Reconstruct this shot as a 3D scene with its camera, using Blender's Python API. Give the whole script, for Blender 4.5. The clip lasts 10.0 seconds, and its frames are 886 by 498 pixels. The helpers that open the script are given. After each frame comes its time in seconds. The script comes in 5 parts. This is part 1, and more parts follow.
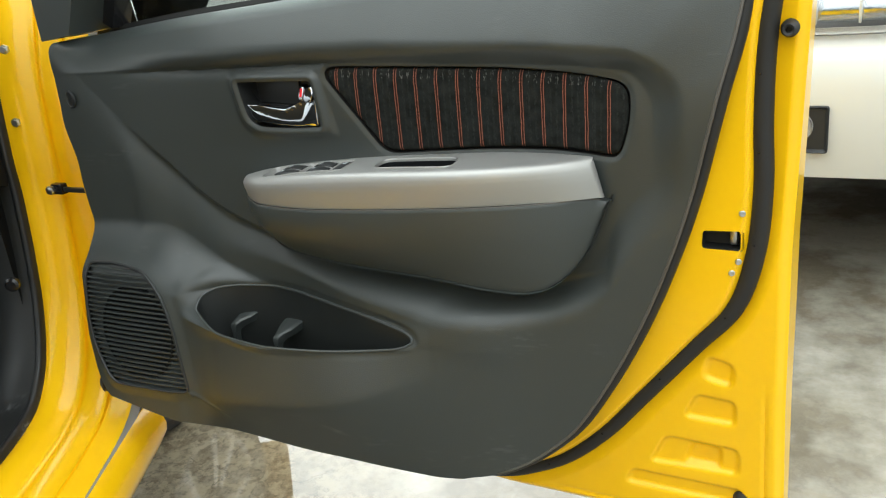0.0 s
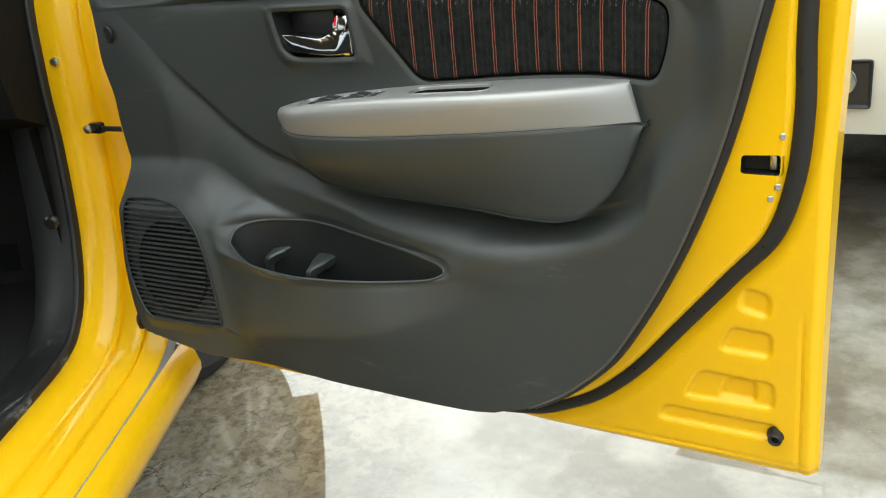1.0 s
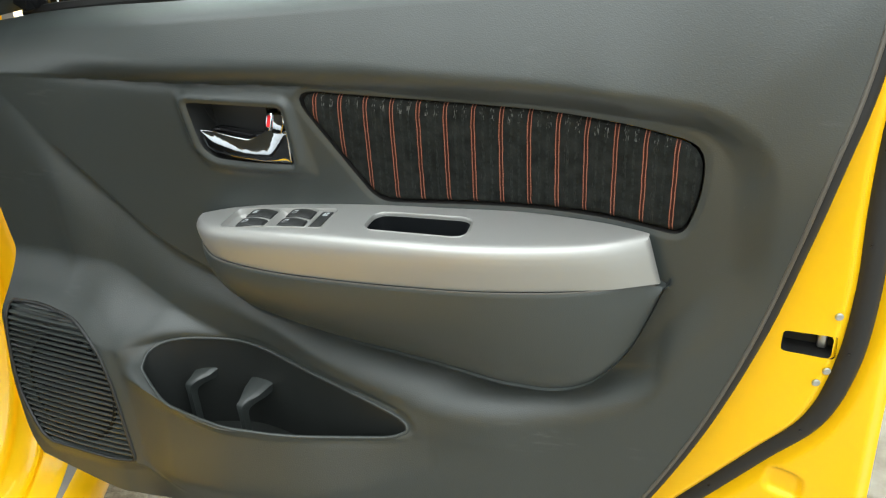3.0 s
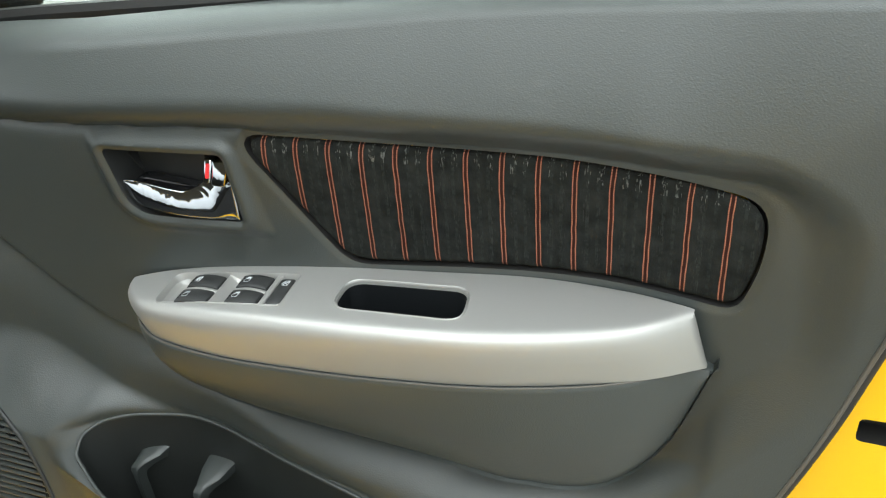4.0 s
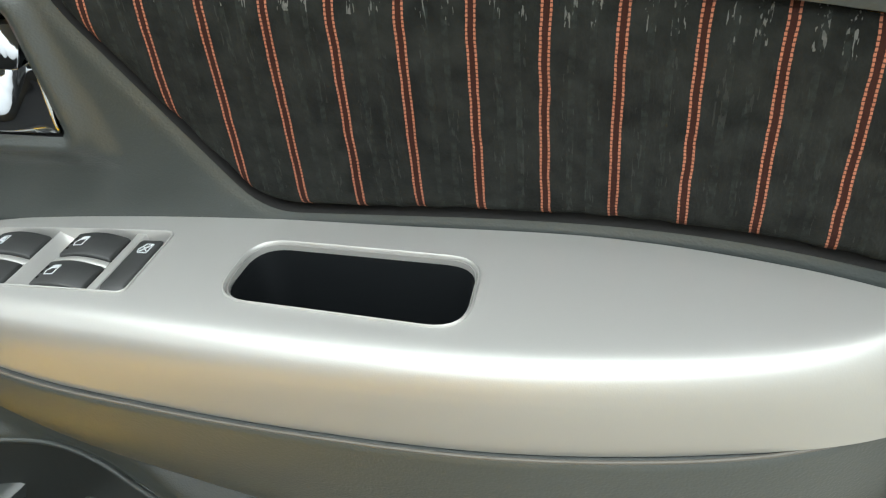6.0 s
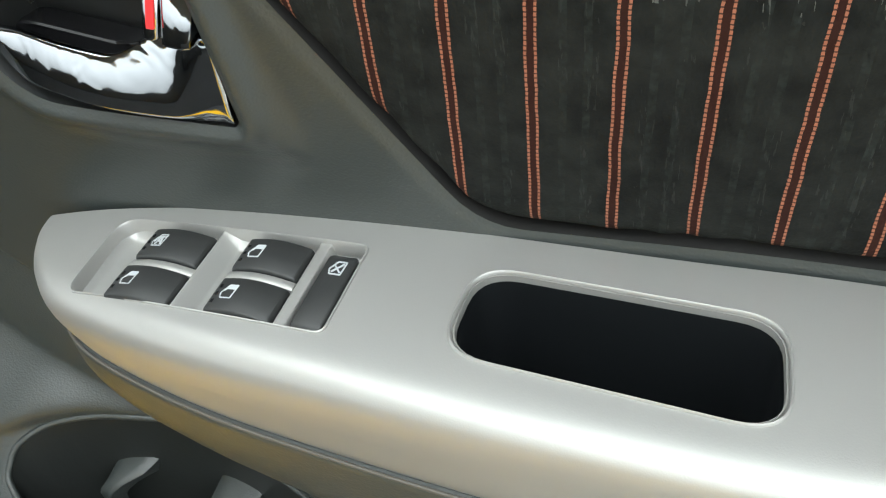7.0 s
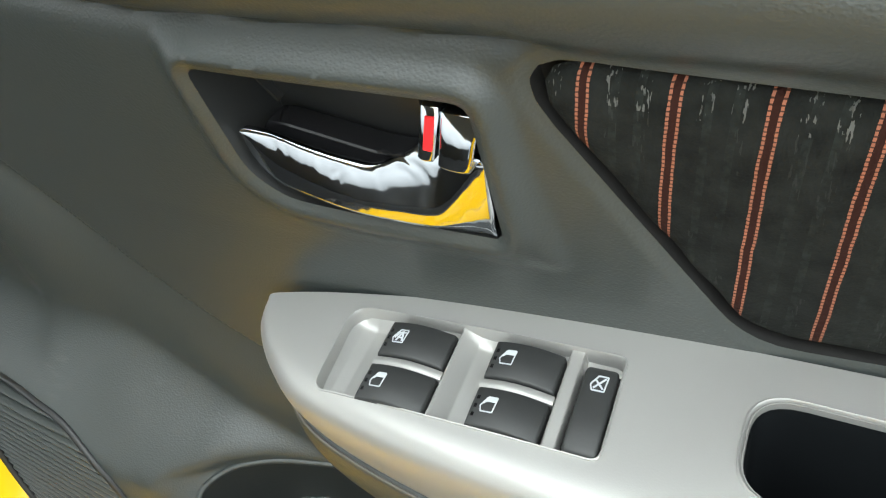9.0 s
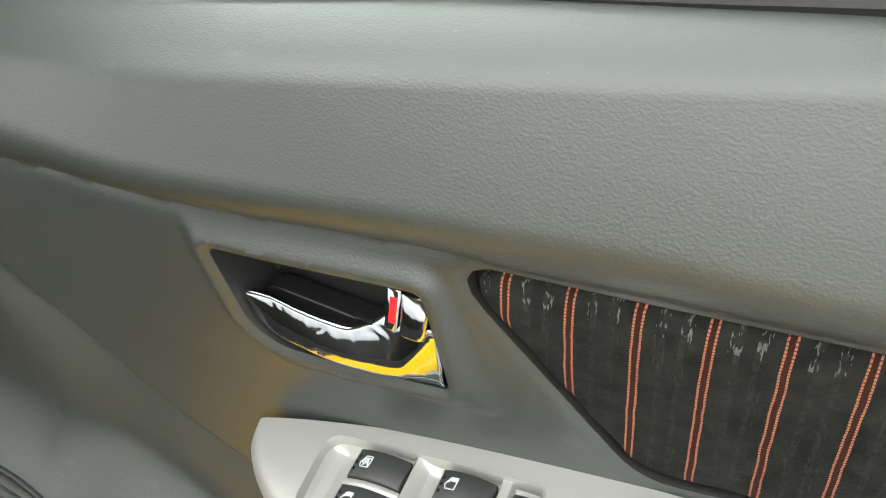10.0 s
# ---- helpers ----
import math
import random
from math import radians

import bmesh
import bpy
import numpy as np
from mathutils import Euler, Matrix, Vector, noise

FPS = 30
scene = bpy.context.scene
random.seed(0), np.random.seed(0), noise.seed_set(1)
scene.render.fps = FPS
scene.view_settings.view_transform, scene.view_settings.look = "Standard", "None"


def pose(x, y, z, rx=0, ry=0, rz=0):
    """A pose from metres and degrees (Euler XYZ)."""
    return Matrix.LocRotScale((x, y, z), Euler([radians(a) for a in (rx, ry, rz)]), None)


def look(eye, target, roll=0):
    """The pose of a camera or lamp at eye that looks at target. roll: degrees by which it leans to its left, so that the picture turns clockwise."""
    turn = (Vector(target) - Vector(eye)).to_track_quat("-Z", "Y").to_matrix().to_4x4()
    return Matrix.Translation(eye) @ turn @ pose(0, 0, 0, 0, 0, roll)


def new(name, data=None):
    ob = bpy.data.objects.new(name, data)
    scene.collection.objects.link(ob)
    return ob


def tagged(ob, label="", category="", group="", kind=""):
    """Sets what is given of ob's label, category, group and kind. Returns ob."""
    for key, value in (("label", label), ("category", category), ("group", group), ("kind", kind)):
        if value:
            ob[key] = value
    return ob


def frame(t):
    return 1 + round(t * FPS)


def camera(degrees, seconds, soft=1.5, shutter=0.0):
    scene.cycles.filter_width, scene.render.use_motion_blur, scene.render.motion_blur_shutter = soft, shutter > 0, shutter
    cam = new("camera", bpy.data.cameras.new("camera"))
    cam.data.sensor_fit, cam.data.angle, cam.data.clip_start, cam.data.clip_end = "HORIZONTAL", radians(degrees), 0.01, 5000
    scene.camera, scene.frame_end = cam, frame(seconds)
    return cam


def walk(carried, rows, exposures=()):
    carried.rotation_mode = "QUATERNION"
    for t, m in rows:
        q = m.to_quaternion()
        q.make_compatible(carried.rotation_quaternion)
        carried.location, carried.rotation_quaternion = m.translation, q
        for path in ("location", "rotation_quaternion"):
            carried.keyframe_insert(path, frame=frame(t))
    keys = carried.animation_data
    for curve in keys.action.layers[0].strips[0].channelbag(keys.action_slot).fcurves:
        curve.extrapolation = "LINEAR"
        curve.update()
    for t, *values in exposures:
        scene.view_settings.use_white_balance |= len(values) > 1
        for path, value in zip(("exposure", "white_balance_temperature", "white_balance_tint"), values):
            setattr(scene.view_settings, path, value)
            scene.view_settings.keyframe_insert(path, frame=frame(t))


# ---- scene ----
cam = camera(56.2, 10.0, soft=1.2)
PATH = [
    (0, (1.189, -0.856, 0.957), (0.275, 0.784, 0.269), -6.4),
    (0.5, (1.197, -0.872, 0.918), (0.236, 0.729, 0.199), -6.7),
    (1, (1.191, -0.876, 0.897), (0.213, 0.712, 0.173), -6.7),
    (1.5, (1.168, -0.844, 0.918), (0.19, 0.74, 0.189), -6.5),
    (2, (1.134, -0.785, 0.955), (0.193, 0.807, 0.193), -5.9),
    (2.5, (1.107, -0.731, 0.983), (0.223, 0.865, 0.165), -5.1),
    (3, (1.043, -0.635, 1.042), (0.22, 0.95, 0.14), -4.9),
    (3.2, (1.017, -0.603, 1.07), (0.22, 0.975, 0.136), -4.9),
    (4.3, (0.935, -0.403, 1.037), (0.197, 1.15, 0.016), -6.9),
    (4.5, (0.916, -0.35, 1.006), (0.188, 1.205, -0.02), -7.0),
    (5, (0.88, -0.287, 0.948), (0.249, 1.281, -0.121), -5.8),
    (5.2, (0.882, -0.279, 0.931), (0.241, 1.285, -0.138), -6.0),
    (6.3, (0.822, -0.226, 0.907), (0.071, 1.193, -0.286), -7.5),
    (6.5, (0.798, -0.219, 0.909), (0.046, 1.171, -0.317), -7.3),
    (7, (0.751, -0.187, 0.914), (-0.052, 1.061, -0.427), -9.5),
    (7.5, (0.725, -0.174, 0.913), (-0.079, 0.975, -0.512), -10.6),
    (8, (0.699, -0.173, 0.919), (-0.116, 0.898, -0.561), -12.1),
    (8.5, (0.683, -0.178, 0.941), (-0.16, 0.858, -0.547), -13.8),
    (9, (0.674, -0.181, 0.959), (-0.242, 0.935, -0.424), -13.4),
    (9.5, (0.684, -0.183, 0.99), (-0.252, 0.999, -0.324), -11.6),
    (10, (0.715, -0.207, 1.034), (-0.221, 1.067, -0.192), -9.3),
]
walk(cam, [(t, look(eye, target, roll)) for t, eye, target, roll in PATH], [(0, 0.2, 6200, 2), (1.0, 0.15, 6200, 2), (2.5, 0.42, 6200, 2), (3.2, 0.55, 6200, 2), (4.5, 0.8, 6200, 2), (5.0, 0.98, 6200, 2), (7.0, 0.72, 6200, 2), (8.5, 0.55, 6200, 2), (9.0, 0.85, 6200, 2), (9.5, 1.1, 6350, 3), (10.0, 1.18, 6600, 5)])

# ---------------------------------------------------------------- light
world = bpy.data.worlds.new("overcast_sky")
scene.world = world
world.use_nodes = True
_n, _l = world.node_tree.nodes, world.node_tree.links
_sky = _n.new("ShaderNodeTexSky")
_sky.sky_type, _sky.sun_disc = "NISHITA", False
_sky.sun_elevation, _sky.sun_rotation = radians(36), radians(-34)
_sky.air_density, _sky.dust_density = 1.0, 5.0
_hsv = _n.new("ShaderNodeHueSaturation")
_hsv.inputs["Saturation"].default_value, _hsv.inputs["Value"].default_value = 0.12, 0.05
_l.new(_sky.outputs[0], _hsv.inputs["Color"])
# Cloud cover: brighter overhead than at the horizon.
_dir, _sep = _n.new("ShaderNodeTexCoord"), _n.new("ShaderNodeSeparateXYZ")
_l.new(_dir.outputs["Generated"], _sep.inputs[0])
_cl = _n.new("ShaderNodeMath")
_cl.operation, _cl.use_clamp = "MULTIPLY_ADD", False
_l.new(_sep.outputs[2], _cl.inputs[0])
_cl.inputs[1].default_value, _cl.inputs[2].default_value = 3.0, 0.28
_add = _n.new("ShaderNodeMix")
_add.data_type, _add.blend_type = "RGBA", "ADD"
_add.inputs[0].default_value = 1.0
_l.new(_hsv.outputs[0], _add.inputs[6])
_l.new(_cl.outputs[0], _add.inputs[7])
_l.new(_add.outputs[2], _n["Background"].inputs["Color"])
_n["Background"].inputs["Strength"].default_value = 1.0

sun = new("sun", bpy.data.lights.new("sun", "SUN"))
sun.data.energy, sun.data.angle, sun.data.color = 1.0, radians(60), (1.0, 0.985, 0.96)
sun.matrix_world = look((0.5 - 4 * 0.452, 4 * 0.671, 0.5 + 4 * 0.588), (0.5, 0.0, 0.5))


# ---------------------------------------------------------------- materials
def material(name, color, rough=0.5, metal=0.0, coat=0.0, spec=0.5):
    m = bpy.data.materials.new(name)
    m.use_nodes = True
    b = m.node_tree.nodes["Principled BSDF"]
    b.inputs["Base Color"].default_value = (*color, 1)
    b.inputs["Roughness"].default_value, b.inputs["Metallic"].default_value = rough, metal
    b.inputs["Coat Weight"].default_value, b.inputs["Coat Roughness"].default_value = coat, 0.04
    b.inputs["Specular IOR Level"].default_value = spec
    return m


def bsdf(m):
    return m.node_tree.nodes["Principled BSDF"]


def coords(m, scale=(1, 1, 1)):
    t = m.node_tree
    c, mp = t.nodes.new("ShaderNodeTexCoord"), t.nodes.new("ShaderNodeMapping")
    mp.inputs["Scale"].default_value = scale
    t.links.new(c.outputs["Object"], mp.inputs["Vector"])
    return mp.outputs[0]


def noise_tex(m, scale, detail=3, vec=None, rough=0.5):
    t = m.node_tree
    n = t.nodes.new("ShaderNodeTexNoise")
    n.inputs["Scale"].default_value, n.inputs["Detail"].default_value = scale, detail
    n.inputs["Roughness"].default_value = rough
    t.links.new(vec if vec is not None else coords(m), n.inputs["Vector"])
    return n.outputs["Fac"]


def voronoi(m, scale, vec=None, feature="F1"):
    t = m.node_tree
    n = t.nodes.new("ShaderNodeTexVoronoi")
    n.feature = feature
    n.inputs["Scale"].default_value = scale
    t.links.new(vec if vec is not None else coords(m), n.inputs["Vector"])
    return n.outputs["Distance"]


def ramp(m, fac, stops):
    t = m.node_tree
    r = t.nodes.new("ShaderNodeValToRGB")
    e = r.color_ramp.elements
    while len(e) < len(stops):
        e.new(0.5)
    for el, (p, c) in zip(e, stops):
        el.position = p
        el.color = (*c, 1) if isinstance(c, tuple) else (c, c, c, 1)
    t.links.new(fac, r.inputs["Fac"])
    return r.outputs["Color"]


def math_node(m, op, a, b=0.0, c=None):
    t = m.node_tree
    n = t.nodes.new("ShaderNodeMath")
    n.operation = op
    for i, v in enumerate((a, b) if c is None else (a, b, c)):
        if isinstance(v, (int, float)):
            n.inputs[i].default_value = v
        else:
            t.links.new(v, n.inputs[i])
    return n.outputs[0]


def mix_color(m, fac, a, b):
    t = m.node_tree
    n = t.nodes.new("ShaderNodeMix")
    n.data_type = "RGBA"
    for i, v in ((0, fac), (6, a), (7, b)):
        if isinstance(v, (int, float)):
            n.inputs[i].default_value = v
        elif isinstance(v, tuple):
            n.inputs[i].default_value = (*v, 1)
        else:
            t.links.new(v, n.inputs[i])
    return n.outputs[2]


def bump(m, height, strength, distance):
    t = m.node_tree
    n = t.nodes.new("ShaderNodeBump")
    n.inputs["Strength"].default_value, n.inputs["Distance"].default_value = strength, distance
    t.links.new(height, n.inputs["Height"])
    t.links.new(n.outputs[0], bsdf(m).inputs["Normal"])


def wire(m, socket, value):
    m.node_tree.links.new(value, bsdf(m).inputs[socket])


# Grained black door plastic.
plastic = material("grained_plastic", (0.050, 0.055, 0.054), 0.42, 0.0, 0.0, 0.70)
_gv = coords(plastic, (0.8, 1.0, 1.1))
_g = math_node(plastic, "ADD", voronoi(plastic, 1050, _gv, "SMOOTH_F1"), math_node(plastic, "MULTIPLY", noise_tex(plastic, 800, 2, _gv), 0.7))
bump(plastic, _g, 0.24, 0.0005)
wire(plastic, "Roughness", ramp(plastic, noise_tex(plastic, 9, 3), [(0.3, 0.40), (0.7, 0.47)]))
_pc = ramp(plastic, noise_tex(plastic, 4, 4), [(0.3, (0.0345, 0.0405, 0.0390)), (0.7, (0.0395, 0.0455, 0.0435))])
_dust = ramp(plastic, noise_tex(plastic, 260, 2), [(0.76, 0.0), (0.82, 0.3)])
_pc = mix_color(plastic, _dust, _pc, (0.16, 0.16, 0.15))
_rub = math_node(plastic, "MULTIPLY", ramp(plastic, noise_tex(plastic, 7, 4, coords(plastic, (1.0, 1.0, 2.5))), [(0.60, 0.0), (0.72, 1.0)]), ramp(plastic, noise_tex(plastic, 130, 3, coords(plastic, (0.3, 1.0, 1.6))), [(0.52, 0.0), (0.66, 0.5)]))
_pc = mix_color(plastic, _rub, _pc, (0.085, 0.09, 0.088))
# A pale scuff low on the door.
_mp = plastic.node_tree.nodes.new("ShaderNodeMapping")
_mp.vector_type = "TEXTURE"
_mp.inputs["Location"].default_value, _mp.inputs["Rotation"].default_value, _mp.inputs["Scale"].default_value = (0.566, 0, 0.358), (0, radians(26), 0), (0.024, 1.0, 0.006)
plastic.node_tree.links.new(plastic.node_tree.nodes.new("ShaderNodeTexCoord").outputs["Object"], _mp.inputs["Vector"])
_ln = plastic.node_tree.nodes.new("ShaderNodeVectorMath")
_ln.operation = "LENGTH"
plastic.node_tree.links.new(_mp.outputs[0], _ln.inputs[0])
_scuff = math_node(plastic, "MULTIPLY", ramp(plastic, _ln.outputs["Value"], [(0.2, 0.55), (1.0, 0.0)]), ramp(plastic, noise_tex(plastic, 160, 3, coords(plastic, (0.3, 1.0, 1.6))), [(0.40, 0.1), (0.60, 1.0)]))
wire(plastic, "Base Color", mix_color(plastic, _scuff, _pc, (0.13, 0.13, 0.125)))

smooth_plastic = material("smooth_black_plastic", (0.022, 0.023, 0.023), 0.38)
bump(smooth_plastic, noise_tex(smooth_plastic, 500, 2), 0.1, 0.0004)
dark_plastic = material("dark_cavity_plastic", (0.016, 0.017, 0.017), 0.5)
bead_plastic = material("pale_bead_plastic", (0.095, 0.088, 0.075), 0.5)
bump(bead_plastic, noise_tex(bead_plastic, 300, 2), 0.1, 0.0005)
headlining = material("grey_headlining", (0.20, 0.20, 0.19), 0.95)
bump(headlining, noise_tex(headlining, 300, 3), 0.3, 0.001)
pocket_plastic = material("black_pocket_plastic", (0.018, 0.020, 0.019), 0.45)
bump(pocket_plastic, noise_tex(pocket_plastic, 420, 2), 0.15, 0.0005)
dash_plastic = material("black_dash_plastic", (0.006, 0.0063, 0.0065), 0.8, 0.0, 0.0, 0.15)
bump(dash_plastic, noise_tex(dash_plastic, 300, 3), 0.2, 0.0006)
scuffed = material("scuffed_black_plastic", (0.02, 0.02, 0.02), 0.45)
_sv = coords(scuffed, (1.0, 0.35, 1.0))
_sc = math_node(scuffed, "MULTIPLY", ramp(scuffed, noise_tex(scuffed, 16, 4, _sv, 0.7), [(0.56, 0.0), (0.66, 1.0)]), ramp(scuffed, noise_tex(scuffed, 120, 3, _sv), [(0.45, 0.0), (0.6, 0.8)]))
_sp = scuffed.node_tree.nodes.new("ShaderNodeSeparateXYZ")
scuffed.node_tree.links.new(coords(scuffed), _sp.inputs[0])
_sc = math_node(scuffed, "MULTIPLY", _sc, ramp(scuffed, _sp.outputs[2], [(0.29, 1.0), (0.345, 0.0)]))
wire(scuffed, "Base Color", mix_color(scuffed, _sc, (0.012, 0.013, 0.013), (0.30, 0.31, 0.32)))
bump(scuffed, noise_tex(scuffed, 300, 3), 0.2, 0.0006)
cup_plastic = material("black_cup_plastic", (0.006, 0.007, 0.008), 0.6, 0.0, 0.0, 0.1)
bump(dark_plastic, noise_tex(dark_plastic, 420, 2), 0.15, 0.0005)
key_plastic = material("black_switch_plastic", (0.026, 0.027, 0.027), 0.46)
bump(key_plastic, noise_tex(key_plastic, 700, 2), 0.12, 0.0003)
gloss_black = material("gloss_black_plastic", (0.012, 0.012, 0.013), 0.22)

silver = material("silver_paint", (0.400, 0.396, 0.380), 0.45, 0.55)
_f = noise_tex(silver, 1500, 2)
bump(silver, _f, 0.12, 0.0003)
wire(silver, "Roughness", ramp(silver, noise_tex(silver, 14, 3), [(0.3, 0.42), (0.7, 0.48)]))

yellow = material("yellow_paint", (0.95, 0.53, 0.002), 0.35, 0.0, 0.45, 0.2)
wire(yellow, "Base Color", ramp(yellow, noise_tex(yellow, 3, 3), [(0.3, (0.93, 0.54, 0.002)), (0.7, (0.97, 0.565, 0.003))]))
bump(yellow, noise_tex(yellow, 260, 2), 0.04, 0.0005)

rubber = material("black_rubber", (0.014, 0.0135, 0.013), 0.6)
bump(rubber, noise_tex(rubber, 350, 3), 0.25, 0.0006)
chrome = material("chrome", (0.46, 0.48, 0.505), 0.07, 1.0)
_sw = chrome.node_tree.nodes.new("ShaderNodeTexNoise")
_sw.inputs["Scale"].default_value, _sw.inputs["Detail"].default_value, _sw.inputs["Distortion"].default_value = 50, 0, 3.0
chrome.node_tree.links.new(coords(chrome), _sw.inputs["Vector"])
bump(chrome, _sw.outputs["Fac"], 0.13, 0.0016)
lamp_silver = material("lamp_reflector", (0.85, 0.85, 0.84), 0.25, 0.6)
steel = material("zinc_steel", (0.55, 0.55, 0.54), 0.3, 1.0)
red_mark = material("red_paint", (0.75, 0.01, 0.015), 0.35)
white_print = material("white_print", (0.50, 0.53, 0.55), 0.5)
white_paint = material("white_car_paint", (0.66, 0.655, 0.60), 0.3, 0, 0.7)
alloy = material("silver_alloy", (0.84, 0.85, 0.85), 0.35, 0.1)
bump(alloy, noise_tex(alloy, 300, 2), 0.05, 0.0005)
tyre_rubber = material("tyre_rubber", (0.02, 0.02, 0.02), 0.75)
bump(tyre_rubber, noise_tex(tyre_rubber, 90, 3), 0.3, 0.002)
grey_strip = material("grey_sill_strip", (0.25, 0.24, 0.22), 0.5)
carpet = material("black_carpet", (0.012, 0.012, 0.012), 0.95)
bump(carpet, noise_tex(carpet, 400, 3), 0.6, 0.002)
glass = material("tinted_glass", (0.40, 0.44, 0.42), 0.02)
bsdf(glass).inputs["Transmission Weight"].default_value = 1.0
clear = material("clear_lens", (0.95, 0.95, 0.95), 0.03)
bsdf(clear).inputs["Transmission Weight"].default_value = 1.0

# Wet, worn concrete.
concrete = material("wet_concrete", (0.3, 0.28, 0.24), 0.3)
_big = noise_tex(concrete, 0.9, 6, rough=0.6)
_mid = noise_tex(concrete, 7, 6, rough=0.65)
_fine = noise_tex(concrete, 60, 5, rough=0.7)
_col = mix_color(concrete, ramp(concrete, _big, [(0.42, 0.0), (0.58, 1.0)]), (0.20, 0.172, 0.122), (0.38, 0.36, 0.31))
_spot = concrete.node_tree.nodes.new("ShaderNodeVectorMath")
_spot.operation = "DISTANCE"
concrete.node_tree.links.new(coords(concrete), _spot.inputs[0])
_spot.inputs[1].default_value = (-0.05, 0.10, 0.0)
# The worn, cracked spot beside the wheel, and the smoother screed round it.
_worn = ramp(concrete, math_node(concrete, "ADD", _spot.outputs["Value"], math_node(concrete, "MULTIPLY", noise_tex(concrete, 5, 5), 0.3)), [(0.50, 1.0), (0.72, 0.16)])
_smooth = mix_color(concrete, ramp(concrete, noise_tex(concrete, 2.6, 6, rough=0.6), [(0.43, 0.0), (0.58, 1.0)]), (0.105, 0.092, 0.068), (0.29, 0.28, 0.24))
_col = mix_color(concrete, _worn, _smooth, _col)
_col = mix_color(concrete, math_node(concrete, "MULTIPLY", _worn, ramp(concrete, _mid, [(0.36, 0.65), (0.58, 0.0)])), _col, (0.115, 0.098, 0.066))
_col = mix_color(concrete, math_node(concrete, "MULTIPLY", _worn, ramp(concrete, _fine, [(0.38, 0.6), (0.55, 0.0)])), _col, (0.075, 0.062, 0.040))
_warp = concrete.node_tree.nodes.new("ShaderNodeVectorMath")
_warp.operation = "MULTIPLY_ADD"
concrete.node_tree.links.new(coords(concrete), _warp.inputs[2])
_nz = concrete.node_tree.nodes.new("ShaderNodeTexNoise")
_nz.inputs["Scale"].default_value, _nz.inputs["Detail"].default_value, _nz.inputs["Roughness"].default_value = 9.0, 8, 0.7
concrete.node_tree.links.new(coords(concrete), _nz.inputs["Vector"])
concrete.node_tree.links.new(_nz.outputs["Color"], _warp.inputs[0])
_warp.inputs[1].default_value = (0.16, 0.16, 0.0)
_scab = ramp(concrete, noise_tex(concrete, 26, 7, _warp.outputs[0], 0.75), [(0.48, 0.0), (0.56, 0.75)])
_col = mix_color(concrete, math_node(concrete, "MULTIPLY", _worn, _scab), _col, (0.27, 0.235, 0.165))
for _scale, _wide, _deep in ((3.4, 0.010, 0.9), (11.0, 0.020, 0.6)):
    _crack = voronoi(concrete, _scale, _warp.outputs[0], "DISTANCE_TO_EDGE")
    _gap = ramp(concrete, noise_tex(concrete, _scale * 0.7, 3), [(0.44, 0.0), (0.56, _deep)])
    _col = mix_color(concrete, math_node(concrete, "MULTIPLY", ramp(concrete, _crack, [(_wide * 0.3, 1.0), (_wide, 0.0)]), math_node(concrete, "MULTIPLY", _gap, _worn)), _col, (0.030, 0.025, 0.016))
wire(concrete, "Base Color", _col)
wire(concrete, "Roughness", ramp(concrete, noise_tex(concrete, 1.6, 4), [(0.52, 0.03), (0.68, 0.20)]))
bsdf(concrete).inputs["IOR"].default_value = 1.52
bump(concrete, noise_tex(concrete, 3.0, 3), 0.05, 0.003)

# Striped woven seat cloth: thread pairs every 26.3 mm, broken into stitches.
cloth = material("striped_cloth", (0.02, 0.02, 0.019), 0.9)
_tc = cloth.node_tree.nodes.new("ShaderNodeSeparateXYZ")
cloth.node_tree.links.new(coords(cloth), _tc.inputs[0])
_X, _Z = _tc.outputs[0], _tc.outputs[2]
PITCH, FIRST = 0.0262, 0.5821
_wob = math_node(cloth, "MULTIPLY", math_node(cloth, "SUBTRACT", noise_tex(cloth, 60, 2), 0.5), 0.0014)
_lean = math_node(cloth, "MULTIPLY", math_node(cloth, "SUBTRACT", 0.725, _Z), math_node(cloth, "SUBTRACT", 0.10, math_node(cloth, "MULTIPLY", _X, 0.07)))
_d = math_node(cloth, "SUBTRACT", math_node(cloth, "ADD", math_node(cloth, "ADD", _X, _lean), _wob), FIRST - PITCH / 2)
_d = math_node(cloth, "MULTIPLY", math_node(cloth, "ABSOLUTE", math_node(cloth, "SUBTRACT", math_node(cloth, "FRACT", math_node(cloth, "DIVIDE", _d, PITCH)), 0.5)), PITCH)
_fray = math_node(cloth, "ADD", 0.00026, math_node(cloth, "MULTIPLY", noise_tex(cloth, 900, 2), 0.00034))
_thread = math_node(cloth, "LESS_THAN", math_node(cloth, "ABSOLUTE", math_node(cloth, "SUBTRACT", _d, 0.0015)), _fray)
_sti = math_node(cloth, "GREATER_THAN", math_node(cloth, "FRACT", math_node(cloth, "ADD", math_node(cloth, "DIVIDE", _Z, 0.0016), math_node(cloth, "MULTIPLY", noise_tex(cloth, 130, 1), 0.8))), 0.30)
_thread = math_node(cloth, "MULTIPLY", _thread, math_node(cloth, "ADD", math_node(cloth, "MULTIPLY", _sti, 0.72), 0.2))
_core = math_node(cloth, "LESS_THAN", _d, 0.0010)
_between = math_node(cloth, "LESS_THAN", math_node(cloth, "ABSOLUTE", math_node(cloth, "SUBTRACT", _d, 0.0085)), 0.0022)
